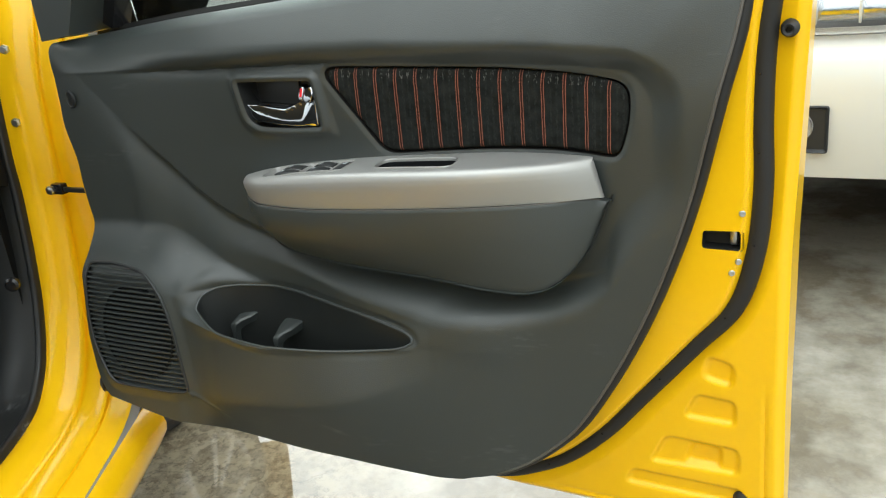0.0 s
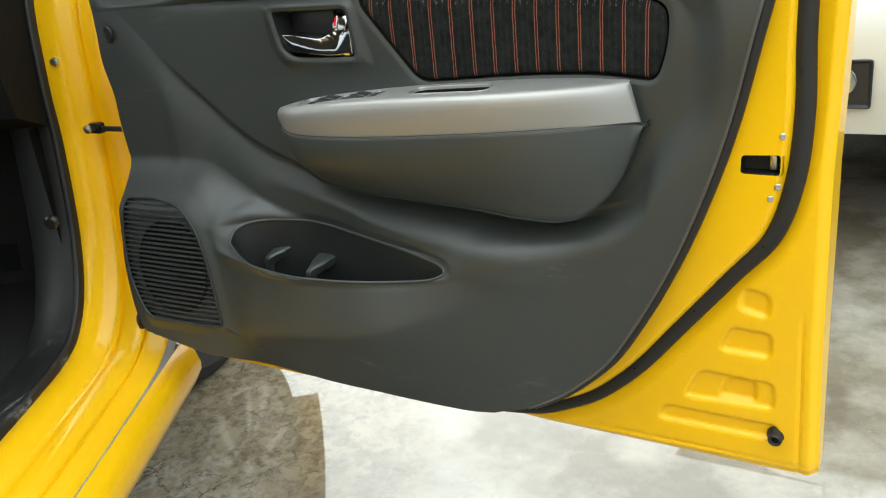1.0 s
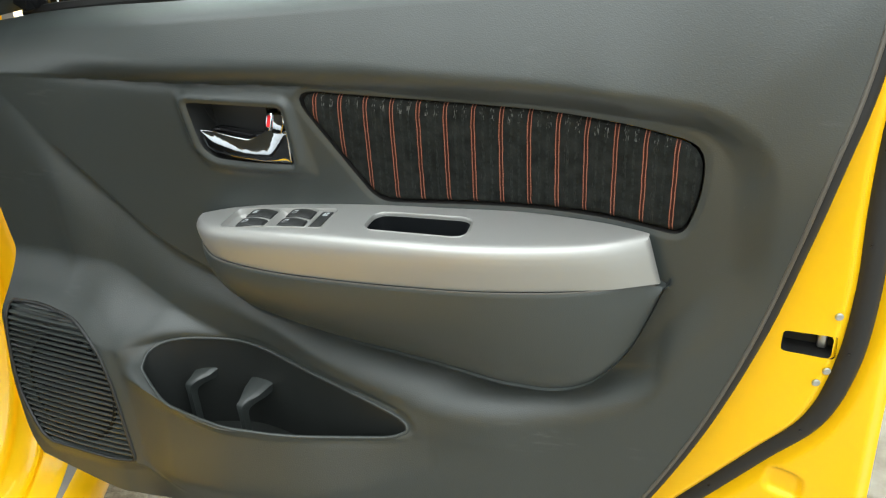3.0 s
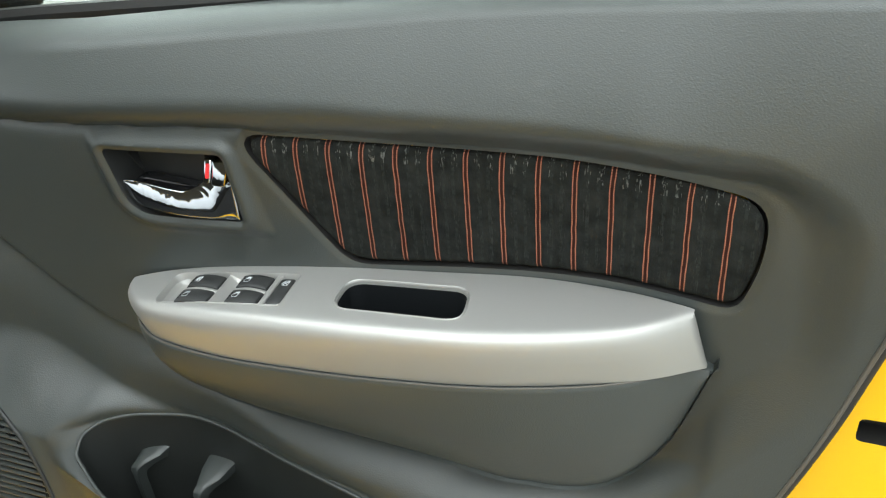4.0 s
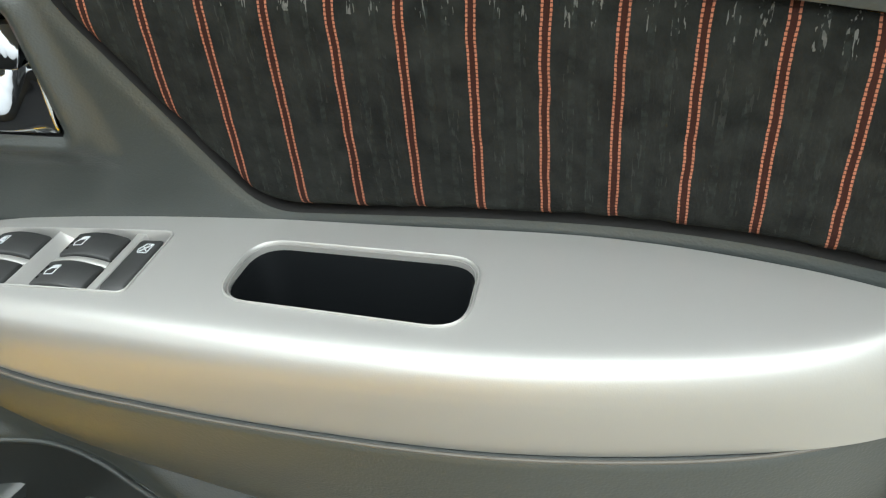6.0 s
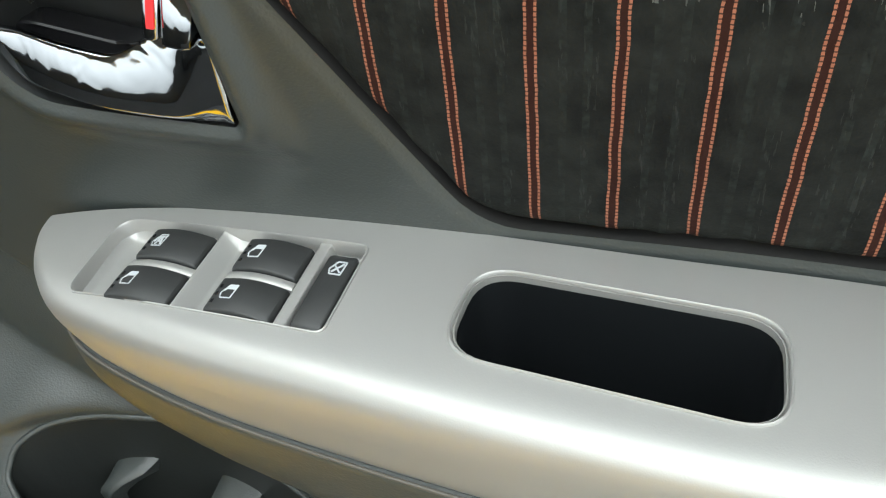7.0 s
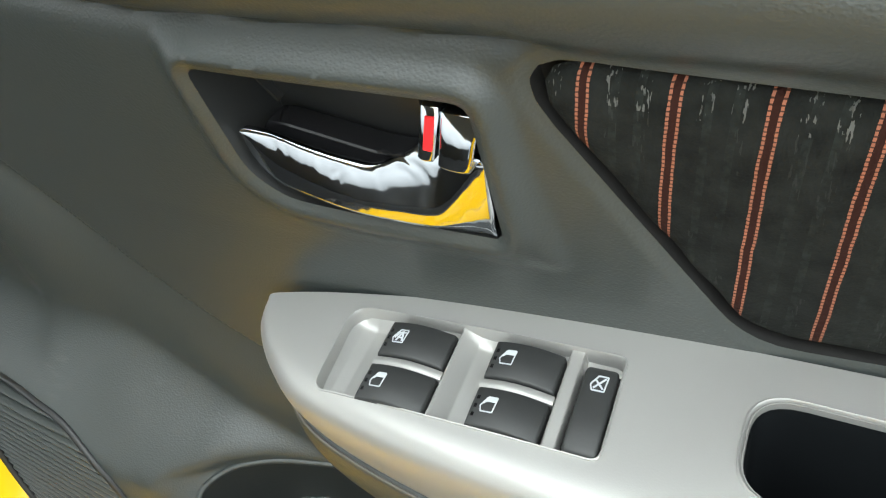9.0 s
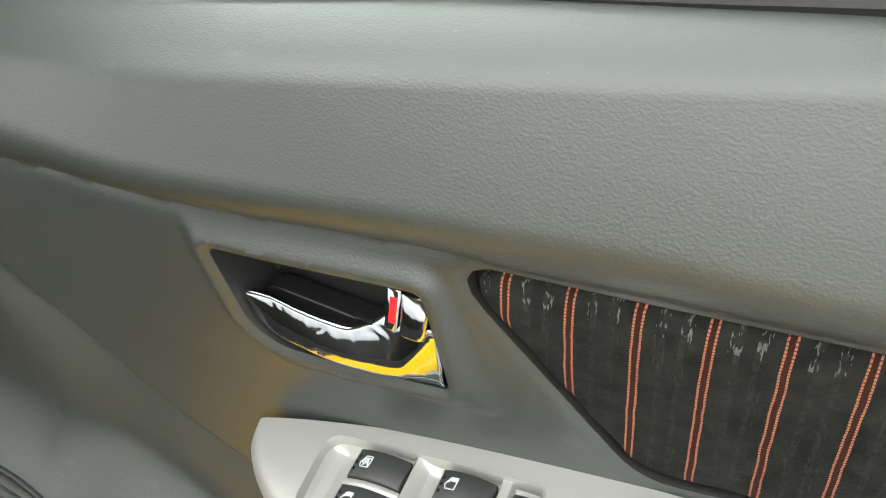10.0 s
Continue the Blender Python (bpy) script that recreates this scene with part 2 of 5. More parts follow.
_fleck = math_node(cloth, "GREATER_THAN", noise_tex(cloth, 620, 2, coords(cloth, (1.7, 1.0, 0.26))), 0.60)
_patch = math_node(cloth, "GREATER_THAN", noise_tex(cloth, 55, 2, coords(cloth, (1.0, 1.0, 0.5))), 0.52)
# Stitch flecks are painted paler above the crease, where the tilted band catches light.
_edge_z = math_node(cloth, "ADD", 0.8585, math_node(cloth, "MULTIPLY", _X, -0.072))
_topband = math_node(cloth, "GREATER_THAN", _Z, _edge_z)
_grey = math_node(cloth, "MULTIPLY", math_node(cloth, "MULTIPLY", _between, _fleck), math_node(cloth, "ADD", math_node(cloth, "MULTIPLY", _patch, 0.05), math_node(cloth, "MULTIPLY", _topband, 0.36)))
_weave = noise_tex(cloth, 700, 2)
_blk = ramp(cloth, noise_tex(cloth, 90, 4), [(0.3, (0.0068, 0.0074, 0.0068)), (0.75, (0.0205, 0.0222, 0.0200))])
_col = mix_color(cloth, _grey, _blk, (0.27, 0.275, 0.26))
_line = math_node(cloth, "LESS_THAN", math_node(cloth, "ABSOLUTE", math_node(cloth, "SUBTRACT", _d, 0.0095)), 0.0012)
_col = mix_color(cloth, math_node(cloth, "MULTIPLY", _line, ramp(cloth, noise_tex(cloth, 300, 2), [(0.40, 0.0), (0.70, 0.6)])), _col, (0.027, 0.033, 0.029))
_col = mix_color(cloth, _core, _col, (0.03, 0.010, 0.007))
_col = mix_color(cloth, _thread, _col, (0.39, 0.150, 0.090))
wire(cloth, "Base Color", _col)
_fold = math_node(cloth, "MULTIPLY", noise_tex(cloth, 34, 4, coords(cloth, (1.0, 1.0, 0.6)), 0.6), 2.5)
_diag = cloth.node_tree.nodes.new("ShaderNodeMapping")
_diag.inputs["Rotation"].default_value, _diag.inputs["Scale"].default_value = (0, radians(38), 0), (1.0, 1.0, 0.28)
cloth.node_tree.links.new(cloth.node_tree.nodes.new("ShaderNodeTexCoord").outputs["Object"], _diag.inputs["Vector"])
_crinkle = math_node(cloth, "MULTIPLY", noise_tex(cloth, 190, 3, _diag.outputs[0], 0.65), ramp(cloth, noise_tex(cloth, 26, 2), [(0.42, 0.2), (0.62, 4.5)]))
bump(cloth, math_node(cloth, "ADD", math_node(cloth, "ADD", _fold, math_node(cloth, "ADD", _crinkle, math_node(cloth, "MULTIPLY", _thread, 0.9))), math_node(cloth, "ADD", _weave, noise_tex(cloth, 220, 2))), 0.6, 0.0007)
bsdf(cloth).inputs["Specular IOR Level"].default_value = 0.20


# ---------------------------------------------------------------- mesh tools
def mesh_of(verts, faces, smooth=True, angle=None):
    me = bpy.data.meshes.new("mesh")
    me.from_pydata([tuple(map(float, v)) for v in verts], [], [tuple(int(i) for i in f) for f in faces])
    bm = bmesh.new()
    bm.from_mesh(me)
    bmesh.ops.remove_doubles(bm, verts=bm.verts, dist=1e-6)
    bmesh.ops.dissolve_degenerate(bm, edges=bm.edges, dist=1e-7)
    bmesh.ops.recalc_face_normals(bm, faces=bm.faces)
    bm.to_mesh(me)
    bm.free()
    if smooth:
        me.polygons.foreach_set("use_smooth", [True] * len(me.polygons))
        if angle:
            me.set_sharp_from_angle(angle=radians(angle))
    return me


def part(name, me, mat, parent=None, label=""):
    """One mesh object, a part of its parent."""
    if isinstance(me, bmesh.types.BMesh):
        bm, me = me, bpy.data.meshes.new(name)
        bm.to_mesh(me)
        bm.free()
    me.name = name
    if not me.materials:
        me.materials.append(mat)
    ob = new(name, me)
    if parent is not None:
        ob.parent = parent
    if label:
        ob["label"] = label
    return ob


def thing(name, label, category, group="", kind=""):
    return tagged(new(name), label, category, group, kind)


def spline(points, n=12, closed=False):
    """Catmull-Rom through the points."""
    p = np.array(points, float)
    k = len(p)
    out = []
    for i in range(k if closed else k - 1):
        if closed:
            a, b, c, d = p[i - 1], p[i], p[(i + 1) % k], p[(i + 2) % k]
        else:
            a, b, c, d = p[max(i - 1, 0)], p[i], p[i + 1], p[min(i + 2, k - 1)]
        for s in np.linspace(0, 1, n, endpoint=False):
            out.append(0.5 * (2 * b + (c - a) * s + (2 * a - 5 * b + 4 * c - d) * s**2 + (3 * b - a - 3 * c + d) * s**3))
    if not closed:
        out.append(p[-1])
    return np.array(out)


def rounded(points, radius, n=6):
    """A polygon with rounded corners."""
    p = np.array(points, float)
    r = radius if hasattr(radius, "__len__") else [radius] * len(p)
    out = []
    for i in range(len(p)):
        a, b, c = p[i - 1], p[i], p[(i + 1) % len(p)]
        u, v = (a - b) / np.linalg.norm(a - b), (c - b) / np.linalg.norm(c - b)
        q = min(r[i], np.linalg.norm(a - b) * 0.48, np.linalg.norm(c - b) * 0.48)
        for s in np.linspace(0, 1, n):
            out.append((1 - s) ** 2 * (b + q * u) + 2 * s * (1 - s) * b + s**2 * (b + q * v))
    return np.array(out)


def dense(poly, step):
    """More points along a closed outline."""
    out = []
    for a, b in zip(poly, np.roll(poly, -1, 0)):
        k = max(1, int(np.ceil(np.linalg.norm(b - a) / step)))
        out += [a + (b - a) * i / k for i in range(k)]
    return np.array(out)


def inside(poly, pts):
    x, y = pts[:, 0], pts[:, 1]
    hit = np.zeros(len(pts), bool)
    for (x0, y0), (x1, y1) in zip(poly, np.roll(poly, -1, 0)):
        if y0 == y1:
            continue
        hit ^= ((y0 > y) != (y1 > y)) & (x < (x1 - x0) * (y - y0) / (y1 - y0) + x0)
    return hit


def nearest(poly, pts):
    best, far = pts.copy(), np.full(len(pts), 1e9)
    for a, b in zip(poly, np.roll(poly, -1, 0)):
        e = b - a
        s = np.clip(((pts - a) @ e) / max(e @ e, 1e-12), 0, 1)
        q = a + s[:, None] * e
        d = ((pts - q) ** 2).sum(1)
        m = d < far
        best[m], far[m] = q[m], d[m]
    return best, np.sqrt(far)


def sheet(U, V, surface, holes=()):
    """A surface over a grid of two coordinates, cut cleanly along the holes' outlines."""
    nu, nv = U.shape
    pts = np.stack([U.ravel(), V.ravel()], 1)
    idx = np.arange(nu * nv).reshape(nu, nv)
    faces = np.stack([idx[:-1, :-1], idx[1:, :-1], idx[1:, 1:], idx[:-1, 1:]], -1).reshape(-1, 4)
    for poly in holes:
        ins = inside(poly, pts)
        faces = faces[~ins[faces].all(1)]
        if ins.any():
            near, _ = nearest(poly, pts[ins])
            pts[ins] = near
    used = np.unique(faces)
    remap = np.full(nu * nv, -1)
    remap[used] = np.arange(len(used))
    return surface(pts[used, 0], pts[used, 1]), remap[faces]


def clipped(X, Z, poly, surface):
    """The part of a grid that lies within an outline, its edge drawn onto the outline."""
    pts = np.stack([X.ravel(), Z.ravel()], 1)
    n0, n1 = X.shape
    idx = np.arange(n0 * n1).reshape(n0, n1)
    faces = np.stack([idx[:-1, :-1], idx[1:, :-1], idx[1:, 1:], idx[:-1, 1:]], -1).reshape(-1, 4)
    ins = inside(poly, pts)
    faces = faces[ins[faces].any(1)]
    near, _ = nearest(poly, pts[~ins])
    pts[~ins] = near
    used = np.unique(faces)
    remap = np.full(len(pts), -1)
    remap[used] = np.arange(len(used))
    return surface(pts[used, 0], pts[used, 1]), remap[faces]


def skin(rings, closed=True, cap_start=False, cap_end=False):
    """Faces between rings of equal length."""
    rings = [np.asarray(r, float) for r in rings]
    n = len(rings[0])
    verts = np.concatenate(rings)
    faces = []
    for k in range(len(rings) - 1):
        for i in range(n if closed else n - 1):
            j = (i + 1) % n
            faces.append((k * n + i, k * n + j, (k + 1) * n + j, (k + 1) * n + i))
    if cap_start:
        faces.append(tuple(range(n)))
    if cap_end:
        faces.append(tuple((len(rings) - 1) * n + i for i in range(n)))
    return verts, faces


def sweep(path, section, up=(0, -1, 0), cap=True):
    """A closed section (pairs across, out) swept along a path; out points along up."""
    path = np.array(path, float)
    tan = np.gradient(path, axis=0)
    tan /= np.linalg.norm(tan, axis=1)[:, None]
    rings = []
    for p, t in zip(path, tan):
        side = np.cross(t, up)
        side /= np.linalg.norm(side)
        o = np.cross(side, t)
        rings.append([p + a * side + b * o for a, b in section])
    return skin(rings, True, cap, cap)


def block(x0, x1, y0, y1, z0, z1, bevel=0.002, segments=2):
    bm = bmesh.new()
    bmesh.ops.create_cube(bm, size=1)
    for v in bm.verts:
        v.co = Vector(((x0 + x1) / 2 + v.co.x * (x1 - x0), (y0 + y1) / 2 + v.co.y * (y1 - y0), (z0 + z1) / 2 + v.co.z * (z1 - z0)))
    if bevel:
        bmesh.ops.bevel(bm, geom=bm.edges, offset=bevel, segments=segments, profile=0.5, affect="EDGES")
    me = bpy.data.meshes.new("block")
    bm.to_mesh(me)
    bm.free()
    me.polygons.foreach_set("use_smooth", [True] * len(me.polygons))
    me.set_sharp_from_angle(angle=radians(35))
    return me


def turned(profile, steps=32, axis=(0, 0, 1), at=(0, 0, 0)):
    """A turned solid: pairs of radius and height along the axis."""
    q = Vector((0, 0, 1)).rotation_difference(Vector(axis)).to_matrix()
    rings = []
    for r, h in profile:
        rings.append([Vector(at) + q @ Vector((r * math.cos(a), r * math.sin(a), h)) for a in np.linspace(0, 2 * math.pi, steps, endpoint=False)])
    v, f = skin(rings, True, True, True)
    return mesh_of(v, f, True, 35)


def step(a, b, x):
    s = np.clip((x - a) / (b - a), 0, 1)
    return s * s * (3 - 2 * s)


def curve(points):
    """A smooth function through pairs."""
    p = spline(points, 16)
    return lambda x: np.interp(x, p[:, 0], p[:, 1])


# ---------------------------------------------------------------- the door's trim: its form
# The door stands along x, its inner face looks to -y; hinge at the low end of x.
base = curve([(0.0, -0.03), (0.1, -0.03), (0.2, -0.026), (0.35, -0.018), (0.45, -0.012), (0.55, 0.0), (0.65, 0.012), (0.75, 0.025), (0.82, 0.03), (0.9, 0.026), (1.0, 0.02), (1.15, 0.02)])
low = curve([(0.0, -0.104), (0.26, -0.106), (0.32, -0.100), (0.38, -0.092), (0.44, -0.086), (0.50, -0.080), (0.56, -0.070), (0.62, -0.060), (0.70, -0.044), (0.76, -0.030), (0.82, -0.014), (0.9, 0.0), (1.0, 0.012), (1.15, 0.02)])
belly = curve([(0.0, -0.106), (0.30, -0.106), (0.34, -0.108), (0.40, -0.118), (0.46, -0.121), (0.52, -0.113), (0.58, -0.102), (0.64, -0.080), (0.70, -0.054), (0.76, -0.032), (0.82, -0.014), (0.9, 0.0), (1.0, 0.012), (1.15, 0.02)])
belly_line = curve([(0.0, 0.37), (0.30, 0.372), (0.34, 0.379), (0.40, 0.389), (0.46, 0.395), (0.52, 0.397), (0.58, 0.405), (0.64, 0.420), (0.70, 0.440), (0.76, 0.455), (1.15, 0.46)])
hollow = curve([(0.0, -0.03), (0.19, -0.030), (0.24, -0.034), (0.30, -0.026), (0.36, -0.024), (0.40, -0.015), (0.44, -0.006), (0.48, 0.010), (0.60, 0.020), (0.70, 0.026), (0.80, 0.034), (0.88, 0.034), (1.0, 0.02), (1.15, 0.02)])
mid = curve([(0.0, -0.03), (0.30, -0.034), (0.36, -0.030), (0.40, -0.024), (0.44, -0.016), (0.48, -0.015), (0.52, -0.021), (0.56, -0.030), (0.60, -0.035), (0.64, -0.038), (0.70, -0.038), (0.76, -0.030), (0.82, -0.014), (0.9, 0.0), (1.0, 0.012), (1.15, 0.02)])
ledge = curve([(0.0, 0.62), (0.36, 0.60), (0.44, 0.588), (0.50, 0.573), (0.58, 0.560), (0.65, 0.550), (0.72, 0.540), (0.78, 0.531), (0.84, 0.531), (0.885, 0.547), (0.914, 0.575), (0.96, 0.64), (1.15, 0.8)])
wing = curve([(0.0, 1.0), (0.18, 0.815), (0.24, 0.756), (0.30, 0.702), (0.34, 0.667), (0.38, 0.640), (0.44, 0.612), (0.49, 0.595), (0.57, 0.582), (0.66, 0.574), (0.75, 0.569), (0.83, 0.559), (0.9, 0.575), (1.0, 0.62), (1.15, 0.68)])
shoulder = curve([(0.0, 0.570), (0.08, 0.576), (0.15, 0.581), (0.22, 0.584), (0.26, 0.581), (0.285, 0.574), (0.31, 0.562), (0.335, 0.549), (0.36, 0.537), (0.39, 0.522), (0.44, 0.508), (0.52, 0.498), (0.60, 0.491), (0.66, 0.493), (0.70, 0.503), (0.76, 0.515), (0.84, 0.525), (0.92, 0.55), (1.15, 0.60)])
belt = curve([(0.0, 0.868), (0.14, 0.883), (0.29, 0.897), (0.43, 0.906), (0.55, 0.913), (0.64, 0.918), (0.75, 0.924), (1.0, 0.932), (1.15, 0.936)])
mouth_low = curve([(0.30, 0.500), (0.36, 0.497), (0.40, 0.494), (0.44, 0.488), (0.52, 0.483), (0.60, 0.479), (0.72, 0.476)])
mouth_high = curve([(0.30, 0.532), (0.36, 0.530), (0.40, 0.529), (0.44, 0.526), (0.52, 0.519), (0.60, 0.510), (0.72, 0.496)])
mouth_front = curve([(0.30, -0.090), (0.34, -0.092), (0.36, -0.094), (0.40, -0.101), (0.44, -0.106), (0.48, -0.107), (0.52, -0.098), (0.56, -0.087), (0.60, -0.072), (0.64, -0.059), (0.70, -0.045)])
mouth_back = curve([(0.30, -0.070), (0.34, -0.061), (0.36, -0.048), (0.38, -0.035), (0.40, -0.026), (0.44, -0.013), (0.48, -0.012), (0.52, -0.019), (0.56, -0.028), (0.60, -0.033), (0.64, -0.034), (0.70, -0.038)])
POCKET = spline([(0.3465, 0.5165), (0.3505, 0.5070), (0.3765, 0.4970), (0.4235, 0.4886), (0.479, 0.4842), (0.542, 0.4795), (0.602, 0.4752), (0.653, 0.4762), (0.6724, 0.4809), (0.6763, 0.486), (0.6706, 0.4920), (0.6514, 0.498), (0.588, 0.5106), (0.5008, 0.5199), (0.434, 0.5265), (0.3875, 0.5300), (0.3615, 0.5296), (0.3490, 0.5243)], 8, True)
GRILLE = rounded([(0.143, 0.563), (0.20, 0.567), (0.258, 0.560), (0.290, 0.535), (0.306, 0.492), (0.3155, 0.437), (0.325, 0.385), (0.25, 0.3845), (0.176, 0.3825), (0.144, 0.437), (0.137, 0.493)], [0.008, 0.03, 0.03, 0.03, 0.03, 0.03, 0.010, 0.03, 0.02, 0.03, 0.03])
FABRIC = rounded([(0.560, 0.8312), (0.70, 0.8235), (0.82, 0.8162), (0.90, 0.8075), (0.949, 0.796), (0.948, 0.753), (0.934, 0.712), (0.873, 0.7195), (0.78, 0.7205), (0.639, 0.7165)], [0.032, 0.06, 0.06, 0.05, 0.02, 0.03, 0.014, 0.06, 0.06, 0.018])
RECESS = rounded([(0.4460, 0.8170), (0.5535, 0.8138), (0.5570, 0.7540), (0.50, 0.7550), (0.467, 0.7575), (0.4530, 0.769)], [0.005, 0.006, 0.004, 0.03, 0.014, 0.015])
PLATE = rounded([(0.431, 0.828), (0.560, 0.822), (0.577, 0.741), (0.50, 0.741), (0.457, 0.744), (0.438, 0.765)], [0.010, 0.010, 0.006, 0.03, 0.018, 0.015])


ROOFLINE = curve([(0.0, 0.835), (0.50, 0.835), (0.60, 0.834), (0.65, 0.8325), (0.70, 0.8285), (0.82, 0.8215), (0.90, 0.8150), (0.95, 0.8100), (1.15, 0.805)])


def signed(poly, x, z):
    pts = np.stack([x, z], 1)
    _, d = nearest(poly, pts)
    return np.where(inside(poly, pts), -d, d)


def trim_depth(x, z):
    """How far the trim's face lies along y at a place on the door."""
    x, z = np.asarray(x, float), np.asarray(z, float)
    # The panel behind handle and cloth leans out a little towards its top.
    lean = step(0.30, 0.42, x) * step(0.95, 0.75, x)
    y = base(x) - 0.05 * lean * np.clip(z - 0.73, 0, 0.105)
    # Recess round arm and cloth, under the proud upper panel.
    right, top, r = 0.976, ROOFLINE(x), 0.042
    qx, qz = x - (right - r), z - (top - r)
    sd = np.where((qx > 0) & (qz > 0), np.hypot(qx, qz) - r, np.maximum(qx, qz) - r)
    upper = step(0.20, 0.42, x)
    side = step(-0.04, 0.05, qx - qz)
    c = np.clip((sd + 0.001 + 0.005 * side) / (0.029 + 0.012 * side), 0, 1)
    bulge = (0.7 - 0.7 * side) * c * (2 - c) + (0.3 + 0.7 * side) * step(0.0, 1.0, c)
    y = y - (0.002 + 0.021 * upper - 0.005 * lean) * bulge * (1 - side * (1 - 0.70 * step(0.60, 0.80, z)))
    y = y + 0.0060 * upper * np.exp(np.minimum(sd + 0.001, 0) / 0.0055) * (1 - c) ** 4 * step(0.60, 0.55, x)
    # The upper panel leans back towards the belt and rolls over.
    over = belt(x) - z
    y = y + step(0.11, 0.19, x) * 0.044 * np.clip(1 - over / (belt(x) - 0.838 + 0.12 * step(0.86, 1.0, x)), 0, 1) ** (1.2 + 0.9 * step(0.86, 1.0, x)) + (0.012 + 0.022 * step(0.11, 0.19, x)) * (1 - np.sqrt(1 - np.clip(1 - over / 0.016, 0, 0.999) ** 2))
    # Below the wing's crease the face falls back into a hollow, then comes out again over a ledge.
    q = wing(x) - z
    reach = 0.075 - 0.060 * step(0.36, 0.50, x)
    y = y + (hollow(x) - base(x)) * (1 - (1 - np.clip(q / reach, 0, 1)) ** 2) * (1 - step(0.90, 0.99, x))
    y = y + 0.015 * (1 - (1 - np.clip(q / 0.022, 0, 1)) ** 2) * np.exp(-np.clip(q, 0, 1) / 0.07) * step(0.20, 0.30, x) * step(0.50, 0.42, x)
    w1 = 0.024 + 0.016 * step(0.50, 0.80, x)
    k1 = step(-w1, w1, ledge(x) - z) * step(0.33, 0.46, x)
    y = y * (1 - k1) + mid(x) * k1
    # The lower panel: loudspeaker pod and bin.
    wide = 0.044 + 0.020 * step(0.68, 0.76, x) + 0.034 * step(0.44, 0.26, x)
    k = step(-wide * 0.5, wide * 0.5, shoulder(x) - z)
    lower = low(x) + 0.03 * (z - 0.42) * step(0.7, 0.5, x) + 0.13 * (z - 0.40) * step(0.42, 0.28, x)
    # The bin's belly swells from the pocket's lip to a soft edge, then tucks in towards the bottom.
    above = z - belly_line(x)
    rise = (mouth_front(x) - belly(x)) / (mouth_low(x) - belly_line(x))
    fall = (low(x) - belly(x)) / (belly_line(x) - 0.379 + 0.14 * x)
    soft = np.sqrt(above**2 + 0.008**2)
    swell = belly(x) + rise * np.minimum((above + soft) / 2, mouth_low(x) - belly_line(x)) + fall * (soft - above) / 2
    b = step(0.30, 0.40, x) * step(0.84, 0.58, x)
    lower = lower * (1 - b) + swell * b
    lower = lower - 0.004 * step(0.02, 0.0, signed(GRILLE, x, z))
    y = y * (1 - k) + lower * k
    # The pocket's mouth: a smooth slope from its front lip to its back edge.
    u = np.clip((z - mouth_low(x)) / (mouth_high(x) - mouth_low(x)), -0.06, 1.0)
    lip = mouth_front(x) + (mouth_back(x) - mouth_front(x)) * u
    reach = 0.013 + 0.020 * step(0.42, 0.35, x)
    m = step(1.0, 0.05, signed(POCKET, x, z) / reach)
    y = y * (1 - m) + lip * m
    # Door pull surround.
    y = y - 0.0032 * np.clip((0.004 - signed(PLATE, x, z)) / 0.009, 0, 1) * step(-0.004, 0.012, signed(FABRIC, x, z))
    y = y - 0.0034 * np.exp(-((signed(RECESS, x, z) - 0.0055) / 0.0042) ** 2)
    # A short crease running from the grille's lower corner.
    s = np.clip(((x - 0.327) * 0.065 - (z - 0.383) * 0.024) / (0.065**2 + 0.024**2), 0, 1)
    y = y - 0.0020 * np.exp(-((x - 0.327 - 0.065 * s) ** 2 + (z - 0.383 + 0.024 * s) ** 2) / 0.0028**2) * (1 - 0.7 * s)
    # A dropped margin round the cloth.
    y = y + 0.002 * step(0.006, 0.0, signed(FABRIC, x, z))
    return y


def on_trim(x, z):
    x, z = np.atleast_1d(x).astype(float), np.atleast_1d(z).astype(float)
    return np.stack([x, trim_depth(x, z), z], 1)


front_edge = curve([(0.20, 0.27), (0.305, 0.245), (0.325, 0.208), (0.345, 0.174), (0.38, 0.144), (0.445, 0.131), (0.51, 0.133), (0.56, 0.130), (0.60, 0.122), (0.663, 0.117), (0.71, 0.118), (0.76, 0.110), (0.80, 0.113), (0.85, 0.116), (0.89, 0.119), (0.93, 0.122)])
rear_edge = curve([(0.20, 0.66), (0.262, 0.69), (0.2816, 0.724), (0.2896, 0.762), (0.2975, 0.784), (0.3128, 0.8136), (0.3233, 0.828), (0.3644, 0.872), (0.425, 0.911), (0.49, 0.945), (0.549, 0.971), (0.617, 0.996), (0.673, 1.013), (0.732, 1.028), (0.79, 1.042), (0.833, 1.053), (0.875, 1.061), (0.93, 1.068)])


def bottom(x):
    return 0.379 - 0.14 * x + 0.008 * step(0.68, 0.76, x)


def trim_grid(nx, nz):
    s, v = np.meshgrid(np.linspace(0, 1, nx), np.concatenate([np.linspace(0, 0.965, nz - 36), 0.965 + 0.035 * np.sin(np.linspace(0, 1, 37)[1:] * math.pi / 2)]), indexing="ij")
    X = np.full_like(s, 0.5)
    for _ in range(40):
        Z = bottom(X) + v * (belt(X) - bottom(X))
        X = 0.5 * X + 0.5 * (front_edge(Z) + s * (rear_edge(Z) - front_edge(Z)))
    return X, Z


def rim_of(X, Z):
    """The grid's border, once round."""
    return np.concatenate([np.stack([X[:, 0], Z[:, 0]], 1), np.stack([X[-1, 1:], Z[-1, 1:]], 1), np.stack([X[-2::-1, -1], Z[-2::-1, -1]], 1), np.stack([X[0, -2:0:-1], Z[0, -2:0:-1]], 1)])


